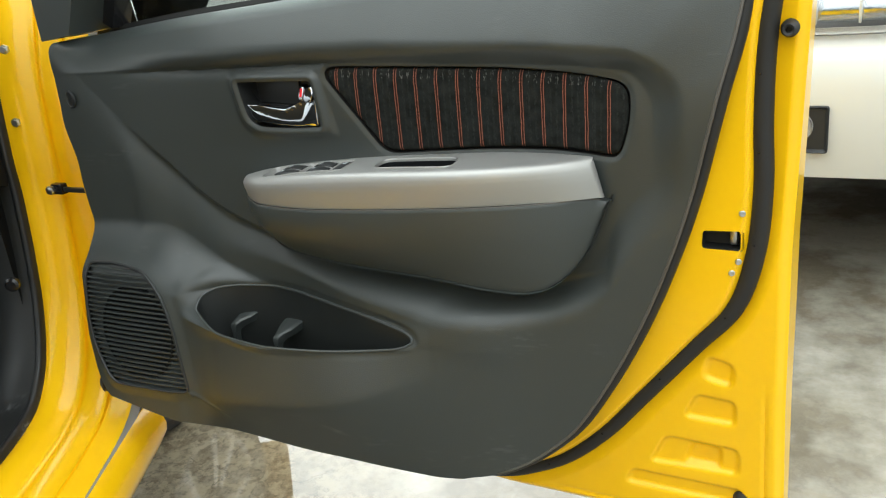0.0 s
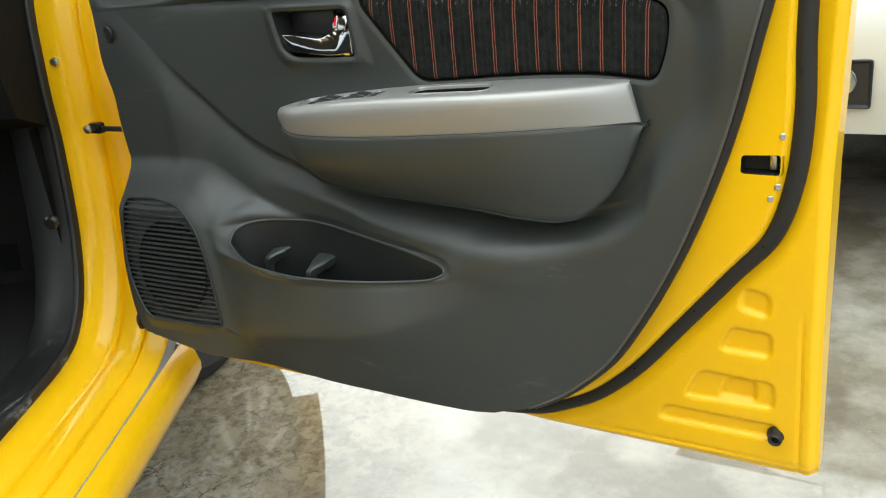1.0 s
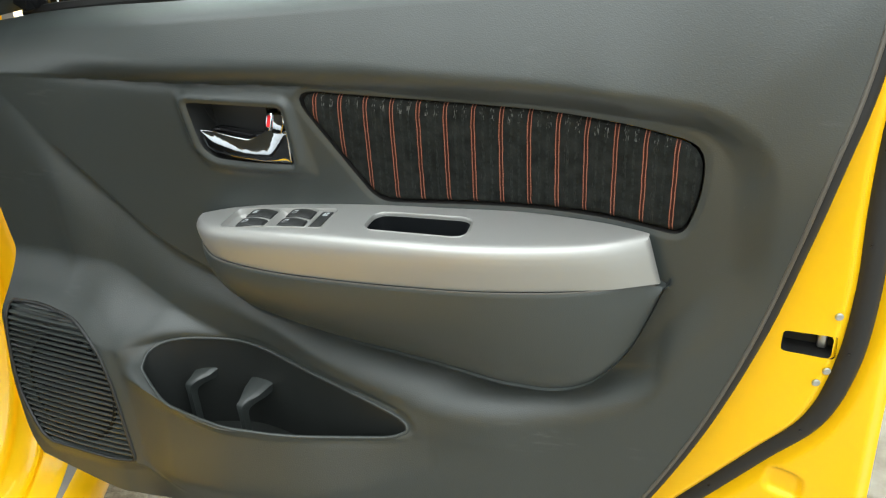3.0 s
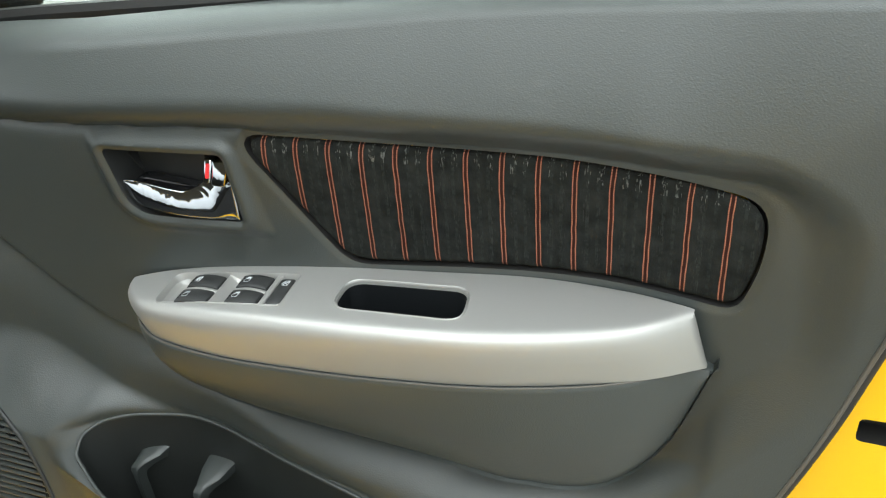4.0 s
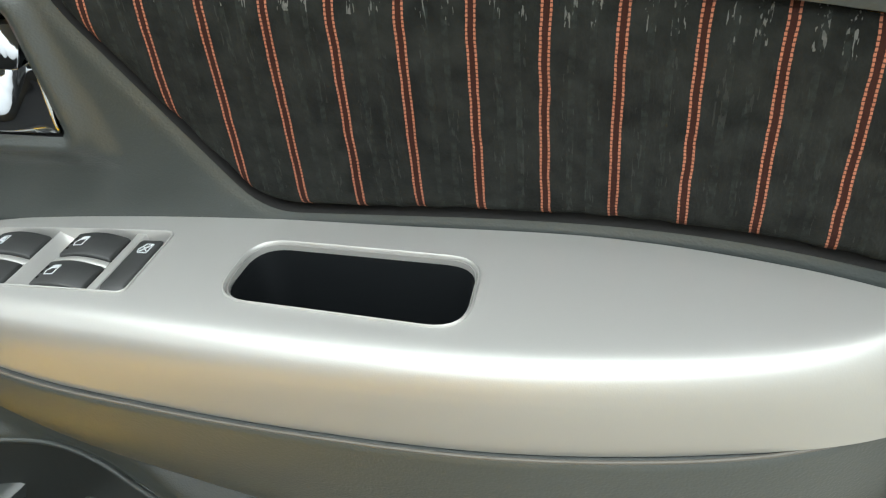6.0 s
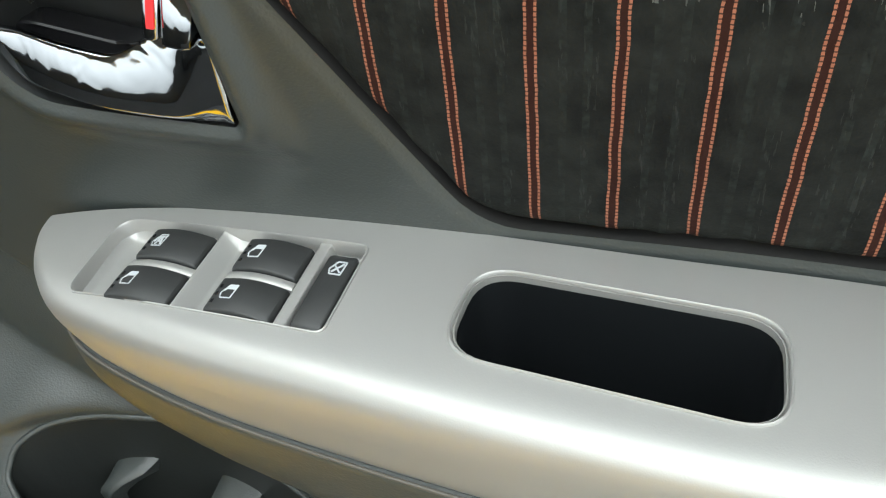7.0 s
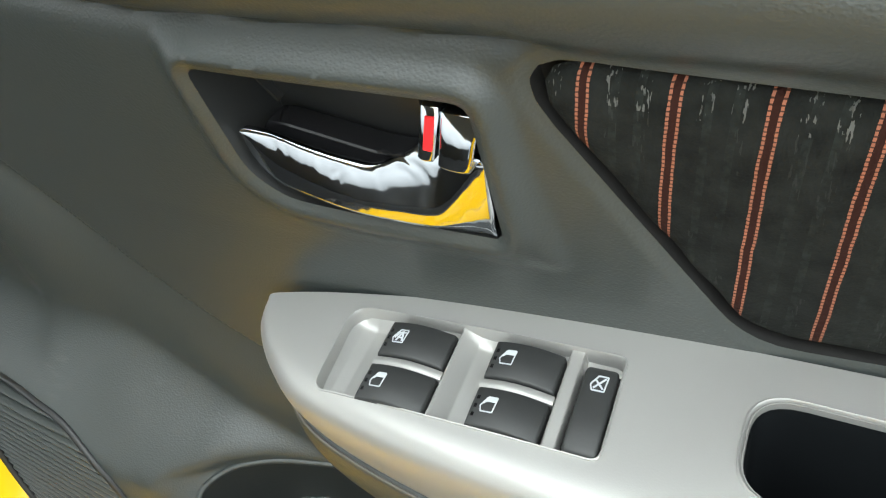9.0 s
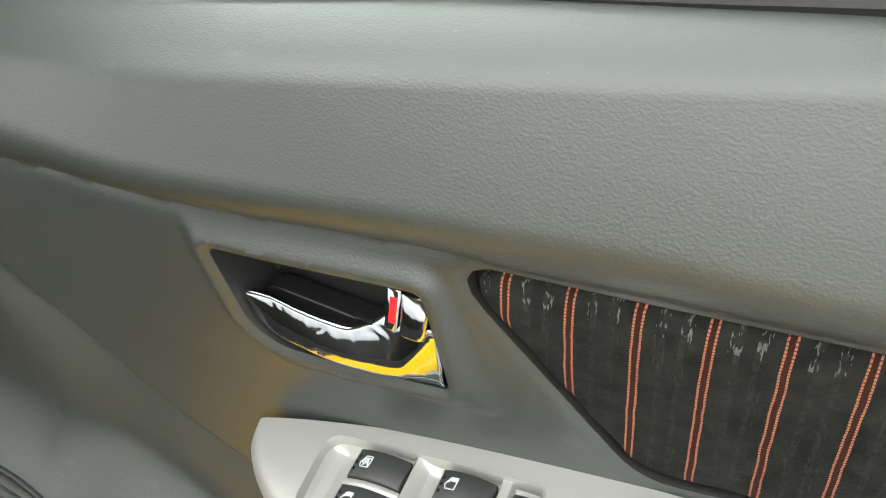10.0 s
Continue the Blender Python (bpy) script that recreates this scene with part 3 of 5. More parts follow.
# ---------------------------------------------------------------- car body frame
CAR = Vector((0.205, -0.065, 0.0))
REAR, OUT = Vector((0.465, -0.885, 0.0)).normalized(), Vector((0.885, 0.465, 0.0)).normalized()


def car(u, n, z):
    """A place from metres rearwards along the car, outwards from its sill, and up."""
    return CAR + float(u) * REAR + float(n) * OUT + Vector((0, 0, float(z)))


# ---------------------------------------------------------------- ground
_v, _f = [], []
_e = [-60, -20, -6, -2, 2, 6, 20, 60]
for a in _e:
    for b in _e:
        _v.append((a, b, 0))
for i in range(7):
    for j in range(7):
        _f.append((i * 8 + j, i * 8 + 8 + j, i * 8 + 9 + j, i * 8 + 1 + j))
tagged(part("ground", mesh_of(_v, _f, False), concrete), "wet worn grey-brown concrete yard floor", "ground", "", "structure")

# ---------------------------------------------------------------- the open door
door = thing("car_door", "open yellow car door with black grained plastic trim", "car door")

GX, GZ = trim_grid(430, 330)
_v, _f = sheet(GX, GZ, lambda x, z: on_trim(x, z), [POCKET, GRILLE, FABRIC, RECESS])
_rim = rim_of(GX, GZ)
_a = on_trim(_rim[:, 0], _rim[:, 1])
_b = _a.copy()
_b[:, 1] = np.maximum(_b[:, 1] + 0.016, 0.036)
_c = (_a.mean(0) - _a) * [1, 0, 1]
_b += _c / np.linalg.norm(_c, axis=1)[:, None] * 0.004
_sv, _sf = skin([_a, _b])
_f = [tuple(q) for q in _f] + [tuple(i + len(_v) for i in q) for q in _sf]
trim = part("door_trim", mesh_of(np.concatenate([_v, _sv]), _f, True, 50), plastic, door, "black grained plastic door trim panel")

# Storage pocket.
_o = dense(POCKET, 0.006)
_r0 = on_trim(_o[:, 0], _o[:, 1])
_ctr = _r0.mean(0)
_rings = [_r0]
for k in (0.12, 0.5, 0.92, 1.0):
    ring = (_r0 - _ctr) * [1 - 0.05 * k, 1 - 0.08 * k, 1] + _ctr
    ring[:, 2] = _r0[:, 2] * (1 - k) + 0.41 * k
    ring[:, 1] = np.maximum(ring[:, 1], trim_depth(ring[:, 0], ring[:, 2]) + (0.010 if k > 0.2 else 0.004))
    _rings.append(ring)
_v, _f = skin(_rings, True, False, True)
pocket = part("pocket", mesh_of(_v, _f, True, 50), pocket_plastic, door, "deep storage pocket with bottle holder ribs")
_lip = sweep(np.concatenate([_r0, _r0[:2]]), [(0.0020 * math.cos(a), 0.0020 * math.sin(a)) for a in np.linspace(0, 2 * math.pi, 8, endpoint=False)], cap=False)
part("pocket_lip", mesh_of(*_lip), plastic, door)


def divider(x, z, skew):
    """A bottle rib: a flat wedge that leaves the pocket's back wall, narrows forwards, then drops as a leg."""
    rings = []
    for y, dz, half, dx in ((-0.010, 0.004, 0.017, 0.002), (-0.030, 0.001, 0.0135, 0.0), (-0.036, -0.001, 0.0115, -0.001), (-0.041, -0.002, 0.0090, -0.003), (-0.047, -0.004, 0.0062, -0.006), (-0.053, -0.007, 0.0048, -0.009), (-0.0545, -0.010, 0.0040, -0.010), (-0.0548, -0.016, 0.0030, -0.010), (-0.055, -0.066, 0.0028, -0.010)):
        cx, cz = x + dx * skew, z + dz
        rings.append([(cx - half, y, cz - 0.0022), (cx - half * 0.8, y - 0.0003, cz - 0.0005), (cx - half * 0.4, y, cz), (cx + half * 0.4, y, cz), (cx + half * 0.8, y - 0.0003, cz - 0.0005), (cx + half, y, cz - 0.0022), (cx + half, y + 0.010, cz - 0.012), (cx - half, y + 0.010, cz - 0.012)])
    v, f = skin(rings, True, True, True)
    return mesh_of(v, f, True, 45)


part("bottle_rib", divider(0.3945, 0.4870, 0.9), plastic, pocket)
part("bottle_rib", divider(0.4640, 0.4745, 0.5), plastic, pocket)

# Loudspeaker grille: frame, slats, and the cone behind.
grille = part("speaker_grille", mesh_of(*sweep(np.array([p for p in on_trim(*dense(GRILLE, 0.006).T)] + [on_trim(*dense(GRILLE, 0.006).T)[0]]), [(0.0022 * math.cos(a), 0.0026 * math.sin(a)) for a in np.linspace(0, 2 * math.pi, 8, endpoint=False)], cap=False)), smooth_plastic, door, "black slatted loudspeaker grille")
_bx, _bz = np.meshgrid(np.linspace(0.13, 0.335, 50), np.linspace(0.37, 0.58, 50), indexing="ij")
part("grille_backing", mesh_of(*clipped(_bx, _bz, GRILLE, lambda x, z: on_trim(x, z) + [0, 0.0065, 0]), True), plastic, grille)
_cone_y = float(trim_depth(np.array([0.24]), np.array([0.465]))[0])
part("speaker_cone", turned([(0.072, 0.0), (0.072, 0.003), (0.069, 0.004), (0.066, 0.002), (0.0, 0.001)], 40, (0, -1, 0.16), (0.236, _cone_y + 0.0062, 0.466)), cup_plastic, grille)
for k in range(26):
    z = 0.385 + k * 0.0072
    xs = np.linspace(0.10, 0.35, 500)
    ins = inside(GRILLE, np.stack([xs, np.full_like(xs, z)], 1))
    if ins.sum() < 8:
        continue
    xa, xb = xs[ins][0], xs[ins][-1]
    line = np.linspace(xa, xb, 14)
    pts = on_trim(line, np.full_like(line, z)) + [0, 0.002, 0]
    pts[:, 1] = np.polyval(np.polyfit(line, pts[:, 1], 2), line)
    _v, _f = sweep(pts, [(-0.0011, -0.004), (0.0011, -0.004), (0.0013, 0.0008), (0.0006, 0.002), (-0.0006, 0.002), (-0.0013, 0.0008)])
    part("slat", mesh_of(_v, _f, True, 40), plastic, grille)

# Striped cloth insert and the dark joint round it.
_x = np.linspace(0.555, 0.95, 260)
_z = np.linspace(0.712, 0.835, 90)
FX, FZ = np.meshgrid(_x, _z, indexing="ij")
_in = rounded([(0.5635, 0.8287), (0.70, 0.821), (0.82, 0.8137), (0.90, 0.805), (0.9465, 0.7935), (0.9455, 0.753), (0.9325, 0.7145), (0.873, 0.722), (0.78, 0.723), (0.6405, 0.719)], [0.031, 0.06, 0.06, 0.05, 0.019, 0.03, 0.013, 0.06, 0.06, 0.017])


CREASE = curve([(0.55, 0.8135), (0.635, 0.8125), (0.694, 0.808), (0.752, 0.802), (0.80, 0.7975), (0.844, 0.795), (0.886, 0.7915), (0.912, 0.7895), (0.96, 0.786)])


def cloth_face(x, z):
    """The padded cloth: a flat face, a band that tilts back above a crease, drawn in along its edge."""
    d = np.maximum(-signed(_in, x, z), 0)
    over = z - CREASE(x)
    tilt = (over + np.sqrt(over**2 + 0.0015**2)) / 2
    pucker = 0.0006 * np.sin(x * 240 + 3 * np.sin(x * 71)) * np.exp(-d / 0.006)
    y = base(x) + 0.0015 - 0.06 * step(0.98, 0.72, x) * (z - 0.728) + 0.22 * tilt + 0.004 * np.exp(-d / 0.002) + pucker
    return np.stack([x, y, z], 1)


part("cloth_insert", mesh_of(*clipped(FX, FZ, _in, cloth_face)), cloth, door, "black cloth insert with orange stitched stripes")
_o = dense(FABRIC, 0.006)
_r0 = on_trim(_o[:, 0], _o[:, 1])
_v, _f = skin([_r0, _r0 + [0, 0.008, 0], _r0 + (np.array([0.75, 0.012, 0.77]) - _r0) * [0.05, 0, 0.14] + [0, 0.017, 0]], True)
part("cloth_joint", mesh_of(_v, _f, True, 40), rubber, door)

# Door pull: recess, lever, lock tab.
_o = on_trim(*dense(RECESS, 0.004).T)
_m = np.array([0.5, 0.0, 0.785])
pull = part("pull_recess", mesh_of(*skin([_o, _o * [1, 0, 1] + [0, 0.004, 0], (_o * [1, 0, 1] - _m) * [0.97, 1, 0.96] + _m + [0, 0.013, 0], (_o * [1, 0, 1] - _m) * [0.93, 1, 0.90] + _m + [0, 0.015, 0]], True, False, True), True, 40), smooth_plastic, door, "recessed black cup behind the door pull")


def lever_mesh(top, bot, y_of, depth, x0, x1, n=48, ring=20):
    rings = []
    for x in np.linspace(x0, x1, n):
        zt, zb = float(top(x)), float(bot(x))
        c, h, y = (zt + zb) / 2, max((zt - zb) / 2, 0.0004), float(y_of(x))
        row = []
        for a in np.linspace(0, 2 * math.pi, ring, endpoint=False):
            ca, sa = math.cos(a), math.sin(a)
            row.append((x, y - depth * math.copysign(abs(ca) ** 0.7, ca), c + h * math.copysign(abs(sa) ** 0.6, sa)))
        rings.append(row)
    return mesh_of(*skin(rings, True, True, True), True, 60)


def lever_face(top, bot, ridge, y_of, x0, x1, n=70):
    """A chrome lever: an upright lower facet up to a ridge, above it a scooped facet that leans back to a rounded top rim."""
    low_th, high_th = np.radians(np.linspace(0, 4, 7)), np.radians(np.concatenate([[12], np.linspace(19, 29, 10), [28]]))
    rim_th = np.radians(np.linspace(35, 165, 8))
    rings = []
    for x in np.linspace(x0, x1, n):
        zt, zb, y, k = float(top(x)), float(bot(x)), float(y_of(x)), float(np.clip(ridge(x), 0.1, 0.97))
        h = max(zt - zb, 0.0015)
        back = 0.0012 + 0.0048 * min(1.0, (x1 - x) / 0.004)
        row, p, q = [(x, y + back, zb + 0.001), (x, y + back * 0.2, zb - 0.0002)], zb, y
        for ths, part_h in ((low_th, k * h), (high_th, (1 - k) * h)):
            unit = part_h / np.cos(ths).sum()
            for th in ths:
                p, q = p + unit * math.cos(th), q + unit * math.sin(th)
                row.append((x, q, p))
        unit = min(0.0007, h * 0.12)
        for th in rim_th:
            p, q = p + unit * math.cos(th), q + unit * math.sin(th)
            row.append((x, q, p))
        row.append((x, q + back * 0.6, zb + h * 0.3))
        rings.append(row)
    return mesh_of(*skin(rings, True, True, True), True, 80)


def lock_grip(x0, x1, z0, z1, bow, flare):
    """A rounded tab, bowed outwards across its width and leaning back, slightly wider at its top."""
    rings = []
    for t, inset in ((0.0, 0.0014), (0.02, 0.0005), (0.06, 0.0), (0.5, 0.0), (0.94, 0.0), (0.98, 0.0005), (1.0, 0.0014)):
        z = z0 + t * (z1 - z0)
        a, b = x0 + inset - flare * 0.3 * (t - 0.5), x1 - inset + flare * (t - 0.5)
        y = -0.0075 + inset + 0.48 * (z - (z0 + z1) / 2)
        row = [(a, 0.006, z)]
        for s in np.linspace(0, 1, 15):
            row.append((a + (b - a) * s, y + bow * (1 - math.sqrt(max(0.0, 1 - (2 * s - 1) ** 2 * 0.98))), z))
        rings.append(row + [(b, 0.006, z)])
    return mesh_of(*skin(rings, True, True, True), True, 50)


def leaning(me, k):
    """Tilts a mesh back towards its top."""
    mid_z = sum(v.co.z for v in me.vertices) / len(me.vertices)
    for v in me.vertices:
        v.co.y += k * (v.co.z - mid_z)
    return me


lever = part("lever", lever_face(
    curve([(0.4525, 0.7852), (0.466, 0.784), (0.48, 0.782), (0.499, 0.779), (0.510, 0.7782), (0.522, 0.783), (0.530, 0.7885), (0.540, 0.7885), (0.5565, 0.787)]),
    curve([(0.4525, 0.783), (0.455, 0.773), (0.464, 0.765), (0.484, 0.7625), (0.505, 0.7595), (0.527, 0.757), (0.5565, 0.7565)]),
    curve([(0.4525, 0.9), (0.466, 0.56), (0.48, 0.45), (0.499, 0.35), (0.510, 0.33), (0.522, 0.25), (0.533, 0.21), (0.540, 0.42), (0.547, 0.75), (0.551, 0.93), (0.5565, 0.97)]),
    curve([(0.4525, -0.0135), (0.475, -0.0165), (0.50, -0.0160), (0.525, -0.0115), (0.5565, -0.0050)]), 0.4525, 0.5550), chrome, pull, "polished chrome pull lever")
_lb = rounded([(0.4530, 0.7840), (0.4570, 0.7905), (0.4650, 0.7920), (0.514, 0.7885), (0.5225, 0.7900), (0.5240, 0.7800), (0.510, 0.7720), (0.480, 0.7700), (0.4560, 0.7740)], [0.002, 0.003, 0.004, 0.004, 0.002, 0.003, 0.01, 0.01, 0.004], 4)
_lc = _lb.mean(0)
part("lever_back", mesh_of(*skin([[((x - _lc[0]) * k + _lc[0], y - 0.0060 + 0.10 * (z - _lc[1]), (z - _lc[1]) * k + _lc[1] - 0.0060) for x, z in _lb] for k, y in ((1.0, 0.012), (1.0, 0.0035), (0.975, 0.0015), (0.86, 0.0010), (0.74, 0.0030))], True, True, True), True, 50), gloss_black, pull, "gloss black finger paddle behind the lever")
part("recess_panel", block(0.4535, 0.5225, 0.0095, 0.0145, 0.7700, 0.8125, 0.0012), smooth_plastic, pull)
part("lock_tab", lock_grip(0.5402, 0.5535, 0.7882, 0.8064, 0.0009, 0.0018), chrome, pull, "chrome lock tab")
part("lock_frame", lock_grip(0.5326, 0.5394, 0.7900, 0.8080, 0.0010, 0.0006), chrome, pull)
part("lock_mark", leaning(block(0.5350, 0.5386, -0.0079, -0.004, 0.7940, 0.8045, 0.0003, 1), 0.48), red_mark, pull, "red unlocked mark")
part("screw_boss", turned([(0.0085, 0.0), (0.0085, 0.004), (0.0065, 0.005), (0.0055, 0.002), (0.0, 0.002)], 24, (0, -1, 0), (0.503, 0.0145, 0.800)), smooth_plastic, pull)
part("recess_rib", mesh_of(*sweep([(0.4475, 0.006, 0.8035), (0.4515, 0.007, 0.795), (0.457, 0.008, 0.787)], [(-0.0008, -0.004), (0.0008, -0.004), (0.0006, 0.002), (-0.0006, 0.002)]), True, 40), smooth_plastic, pull)

# Armrest: silver top and front, black bolster below.
arm_back = curve([(0.425, -0.026), (0.435, -0.020), (0.48, -0.011), (0.533, -0.001), (0.6, 0.007), (0.70, 0.017), (0.79, 0.027), (0.86, 0.024), (0.908, 0.015), (0.93, 0.012)])
arm_front = curve([(0.428, -0.016), (0.4345, -0.023), (0.4405, -0.034), (0.460, -0.050), (0.489, -0.063), (0.55, -0.069), (0.62, -0.068), (0.69, -0.064), (0.765, -0.055), (0.83, -0.038), (0.875, -0.018), (0.908, 0.010), (0.93, 0.03)])
arm_top = curve([(0.42, 0.690), (0.435, 0.693), (0.49, 0.703), (0.60, 0.712), (0.72, 0.716), (0.85, 0.7175), (0.93, 0.717)])
seam = curve([(0.42, 0.682), (0.44, 0.672), (0.466, 0.667), (0.55, 0.666), (0.63, 0.668), (0.75, 0.672), (0.85, 0.6735), (0.900, 0.672), (0.93, 0.663)])
AX0, AX1 = 0.4345, 0.9075
CUP = rounded([(0.6505, -0.0455), (0.646, -0.0045), (0.749, 0.0025), (0.757, -0.040)], [0.016, 0.016, 0.014, 0.016], 8)
SWITCH = rounded([(0.4935, -0.0605), (0.4845, -0.0172), (0.6040, -0.0062), (0.6105, -0.0508)], [0.005, 0.011, 0.004, 0.004], 6)
_s = np.concatenate([AX0 + (0.47 - AX0) * np.linspace(0, 1, 24) ** 1.7, np.linspace(0.47, AX1, 150)[1:]])
_t = np.linspace(0, 1, 32)
AXG = np.repeat(_s[:, None], len(_t), 1)
AYG = arm_back(_s)[:, None] + (arm_front(_s) - arm_back(_s))[:, None] * _t[None]


def arm_face(x, y):
    f = np.maximum(y - arm_front(x), 0)
    return np.stack([x, y, arm_top(x) - 0.004 * np.exp(-f / 0.0032)], 1)


_v, _f = sheet(AXG, AYG, arm_face, [CUP, SWITCH])
_edge = arm_face(_s, arm_front(_s))
ARM_K, ARM_BOW = (0, 0.06, 0.15, 0.28, 0.45, 0.7, 1.0), (0, -0.0014, -0.0024, -0.0028, -0.0024, -0.0008, 0.0016)
_rings = [_edge]
for k in np.linspace(0, 1, 22)[1:]:
    zz = _edge[:, 2] * (1 - k) + seam(_s) * k
    _rings.append(np.stack([_s + 0.011 * k * step(0.84, AX1, _s), arm_front(_s) + float(np.interp(k, ARM_K, ARM_BOW)), zz], 1))
_rings.append(_rings[-1] + [0, 0.006, -0.0005])
_fv, _ff = skin(_rings, False)
_ev = np.array([[r[-1] for r in _rings]])[0]
_cap = np.stack([_ev[:, 0], np.full(len(_ev), arm_back(AX1)), _ev[:, 2]], 1)
_cv, _cf = skin([_ev, _cap], False)
_all = np.concatenate([_v, _fv, _cv])
_faces = [tuple(q) for q in _f] + [tuple(i + len(_v) for i in q) for q in _ff] + [tuple(i + len(_v) + len(_fv) for i in q) for q in _cf]
armrest = part("armrest", mesh_of(_all, _faces, True, 60), silver, door, "silver painted armrest with window switches")

# Bolster under the armrest.
_bx = np.linspace(0.4325, 0.926, 90)
_low = curve([(0.424, 0.670), (0.435, 0.655), (0.457, 0.622), (0.489, 0.597), (0.53, 0.589), (0.58, 0.583), (0.63, 0.579), (0.68, 0.576), (0.73, 0.572), (0.78, 0.565), (0.83, 0.559), (0.865, 0.569), (0.895, 0.600), (0.915, 0.645), (0.926, 0.672), (0.94, 0.674)])
_low_y = curve([(0.42, -0.022), (0.45, -0.030), (0.48, -0.037), (0.55, -0.043), (0.75, -0.043), (0.80, -0.036), (0.85, -0.022), (0.90, 0.0), (0.926, 0.012), (0.94, 0.02)])
_bol_front = curve([(0.424, -0.020), (0.4345, -0.027), (0.4405, -0.040), (0.460, -0.058), (0.489, -0.071), (0.55, -0.077), (0.62, -0.076), (0.69, -0.072), (0.765, -0.063), (0.83, -0.046), (0.875, -0.026), (0.908, 0.0), (0.926, 0.012), (0.94, 0.02)])
_zt, _zb = seam(_bx) - 0.001, _low(_bx)
_rings = []
for k in np.linspace(0, 1, 22):
    _rings.append(np.stack([_bx, _bol_front(_bx) + 0.0072 + (_low_y(_bx) - _bol_front(_bx)) * k**2.2 - 0.003 * math.sin(k * math.pi), _zt + (_zb - _zt) * k], 1))
_rings.append(np.stack([_bx, _low_y(_bx) + 0.004, _zb - 0.001], 1))
_rings.append(np.stack([_bx, base(_bx) + 0.03, _zb + 0.004], 1))
_top = np.stack([_bx, base(_bx) + 0.03, seam(_bx) - 0.001], 1)
_sunk = (0.075 * step(0.45, 0.48, _bx) * step(0.89, 0.85, _bx))[:, None]
_v, _f = skin([_top - _sunk * [0, 0, 1], _rings[0] + _sunk * [0, 0.55, -1.0] + [0, 0.003, 0], _rings[0] + _sunk * [0, 0.1, 0] + [0, 0.003, 0.0], _rings[0] + [0, 0.0004, 0.0], _rings[0] + [0, -0.0003, -0.0006]] + _rings[1:], False)
part("bolster", mesh_of(_v, _f, True, 60), plastic, door, "rounded black bolster below the armrest")

# Added bead: its paler grey draws the thin highlight along the armrest's seam.
_bead = np.stack([_bx, _bol_front(_bx) + 0.0076, seam(_bx) - 0.0008], 1)[2:-2]
part("bolster_highlight", mesh_of(*sweep(_bead, [(0.0008 * math.cos(a), 0.0008 * math.sin(a)) for a in np.linspace(0, 2 * math.pi, 8, endpoint=False)]), True), bead_plastic, door)

# Pull cup in the armrest.
_o = dense(CUP, 0.004)
_r0 = arm_face(_o[:, 0], _o[:, 1])
_c0 = _r0.mean(0)
_rings = [_r0 + [0, 0, dz] if k == 1 else (_r0 - _c0) * [k, 1 - (1 - k) * 2.0, 1] + _c0 + [0, 0, dz] for k, dz in ((1, 0.0), (1, 0.0006), (0.990, 0.0010), (0.980, 0.0006), (0.977, -0.0012), (0.971, -0.0012), (0.969, -0.0004), (0.963, -0.0004), (0.957, -0.003))]
part("cup_rim", mesh_of(*skin(_rings), True, 60), silver, armrest)
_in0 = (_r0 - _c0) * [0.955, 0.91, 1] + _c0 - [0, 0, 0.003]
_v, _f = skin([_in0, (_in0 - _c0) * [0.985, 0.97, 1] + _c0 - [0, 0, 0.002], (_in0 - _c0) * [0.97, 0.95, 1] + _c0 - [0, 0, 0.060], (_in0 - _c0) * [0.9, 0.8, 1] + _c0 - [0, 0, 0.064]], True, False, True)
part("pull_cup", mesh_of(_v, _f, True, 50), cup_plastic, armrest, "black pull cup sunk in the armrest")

# Window switches.
_o = dense(SWITCH, 0.004)
_r0 = arm_face(_o[:, 0], _o[:, 1])
_c0 = _r0.mean(0)
_rings = [_r0, _r0 + [0, 0, 0.0007], (_r0 - _c0) * [0.992, 0.982, 1] + _c0 + [0, 0, 0.0009], (_r0 - _c0) * [0.984, 0.964, 1] + _c0 + [0, 0, 0.0002], (_r0 - _c0) * [0.980, 0.955, 1] + _c0 - [0, 0, 0.0130]]
panel = part("switch_panel", mesh_of(*skin(_rings), True, 50), silver, door, "silver tray that holds five window switches")


def tray(u, v, h=0.0):
    """A place on the tilted, skewed switch tray: u along it, v across it, h over the armrest's face."""
    x = 0.508 + u - 0.15 * v
    return (x, -0.0205 + v + 0.1 * u, float(arm_top(x)) + h)


FLOOR_U = (-0.030, -0.0215, -0.0165, -0.011, -0.005, 0.0, 0.0290, 0.0294, 0.0298, 0.0306, 0.0325, 0.037, 0.042, 0.0465, 0.0740, 0.0745, 0.0749, 0.0756, 0.0800, 0.0805, 0.0809, 0.11)
FLOOR_H = (-0.002, -0.0050, -0.0082, -0.0096, -0.0092, -0.0086, -0.0086, -0.0065, -0.0016, -0.0010, -0.0030, -0.0072, -0.0088, -0.0086, -0.0086, -0.0062, -0.0018, -0.0012, -0.0012, -0.0020, -0.0090, -0.0100)


def tray_floor(x, y):
    v = (y + 0.0205 - 0.1 * (x - 0.508)) / 1.015
    u = x - 0.508 + 0.15 * v
    h = np.interp(u, FLOOR_U, FLOOR_H)
    h = h + (-0.0008 - h) * step(0.000, 0.0075, v) * 0.65 * (h < -0.0003)
    return np.stack([x, y, arm_top(x) + h], 1)


_fx, _fy = np.meshgrid(np.linspace(0.478, 0.616, 280), np.linspace(-0.064, -0.003, 60), indexing="ij")
_fo = (SWITCH - SWITCH.mean(0)) * [0.982, 0.96] + SWITCH.mean(0)
part("tray_floor", mesh_of(*clipped(_fx, _fy, _fo, tray_floor), True, 50), silver, panel)


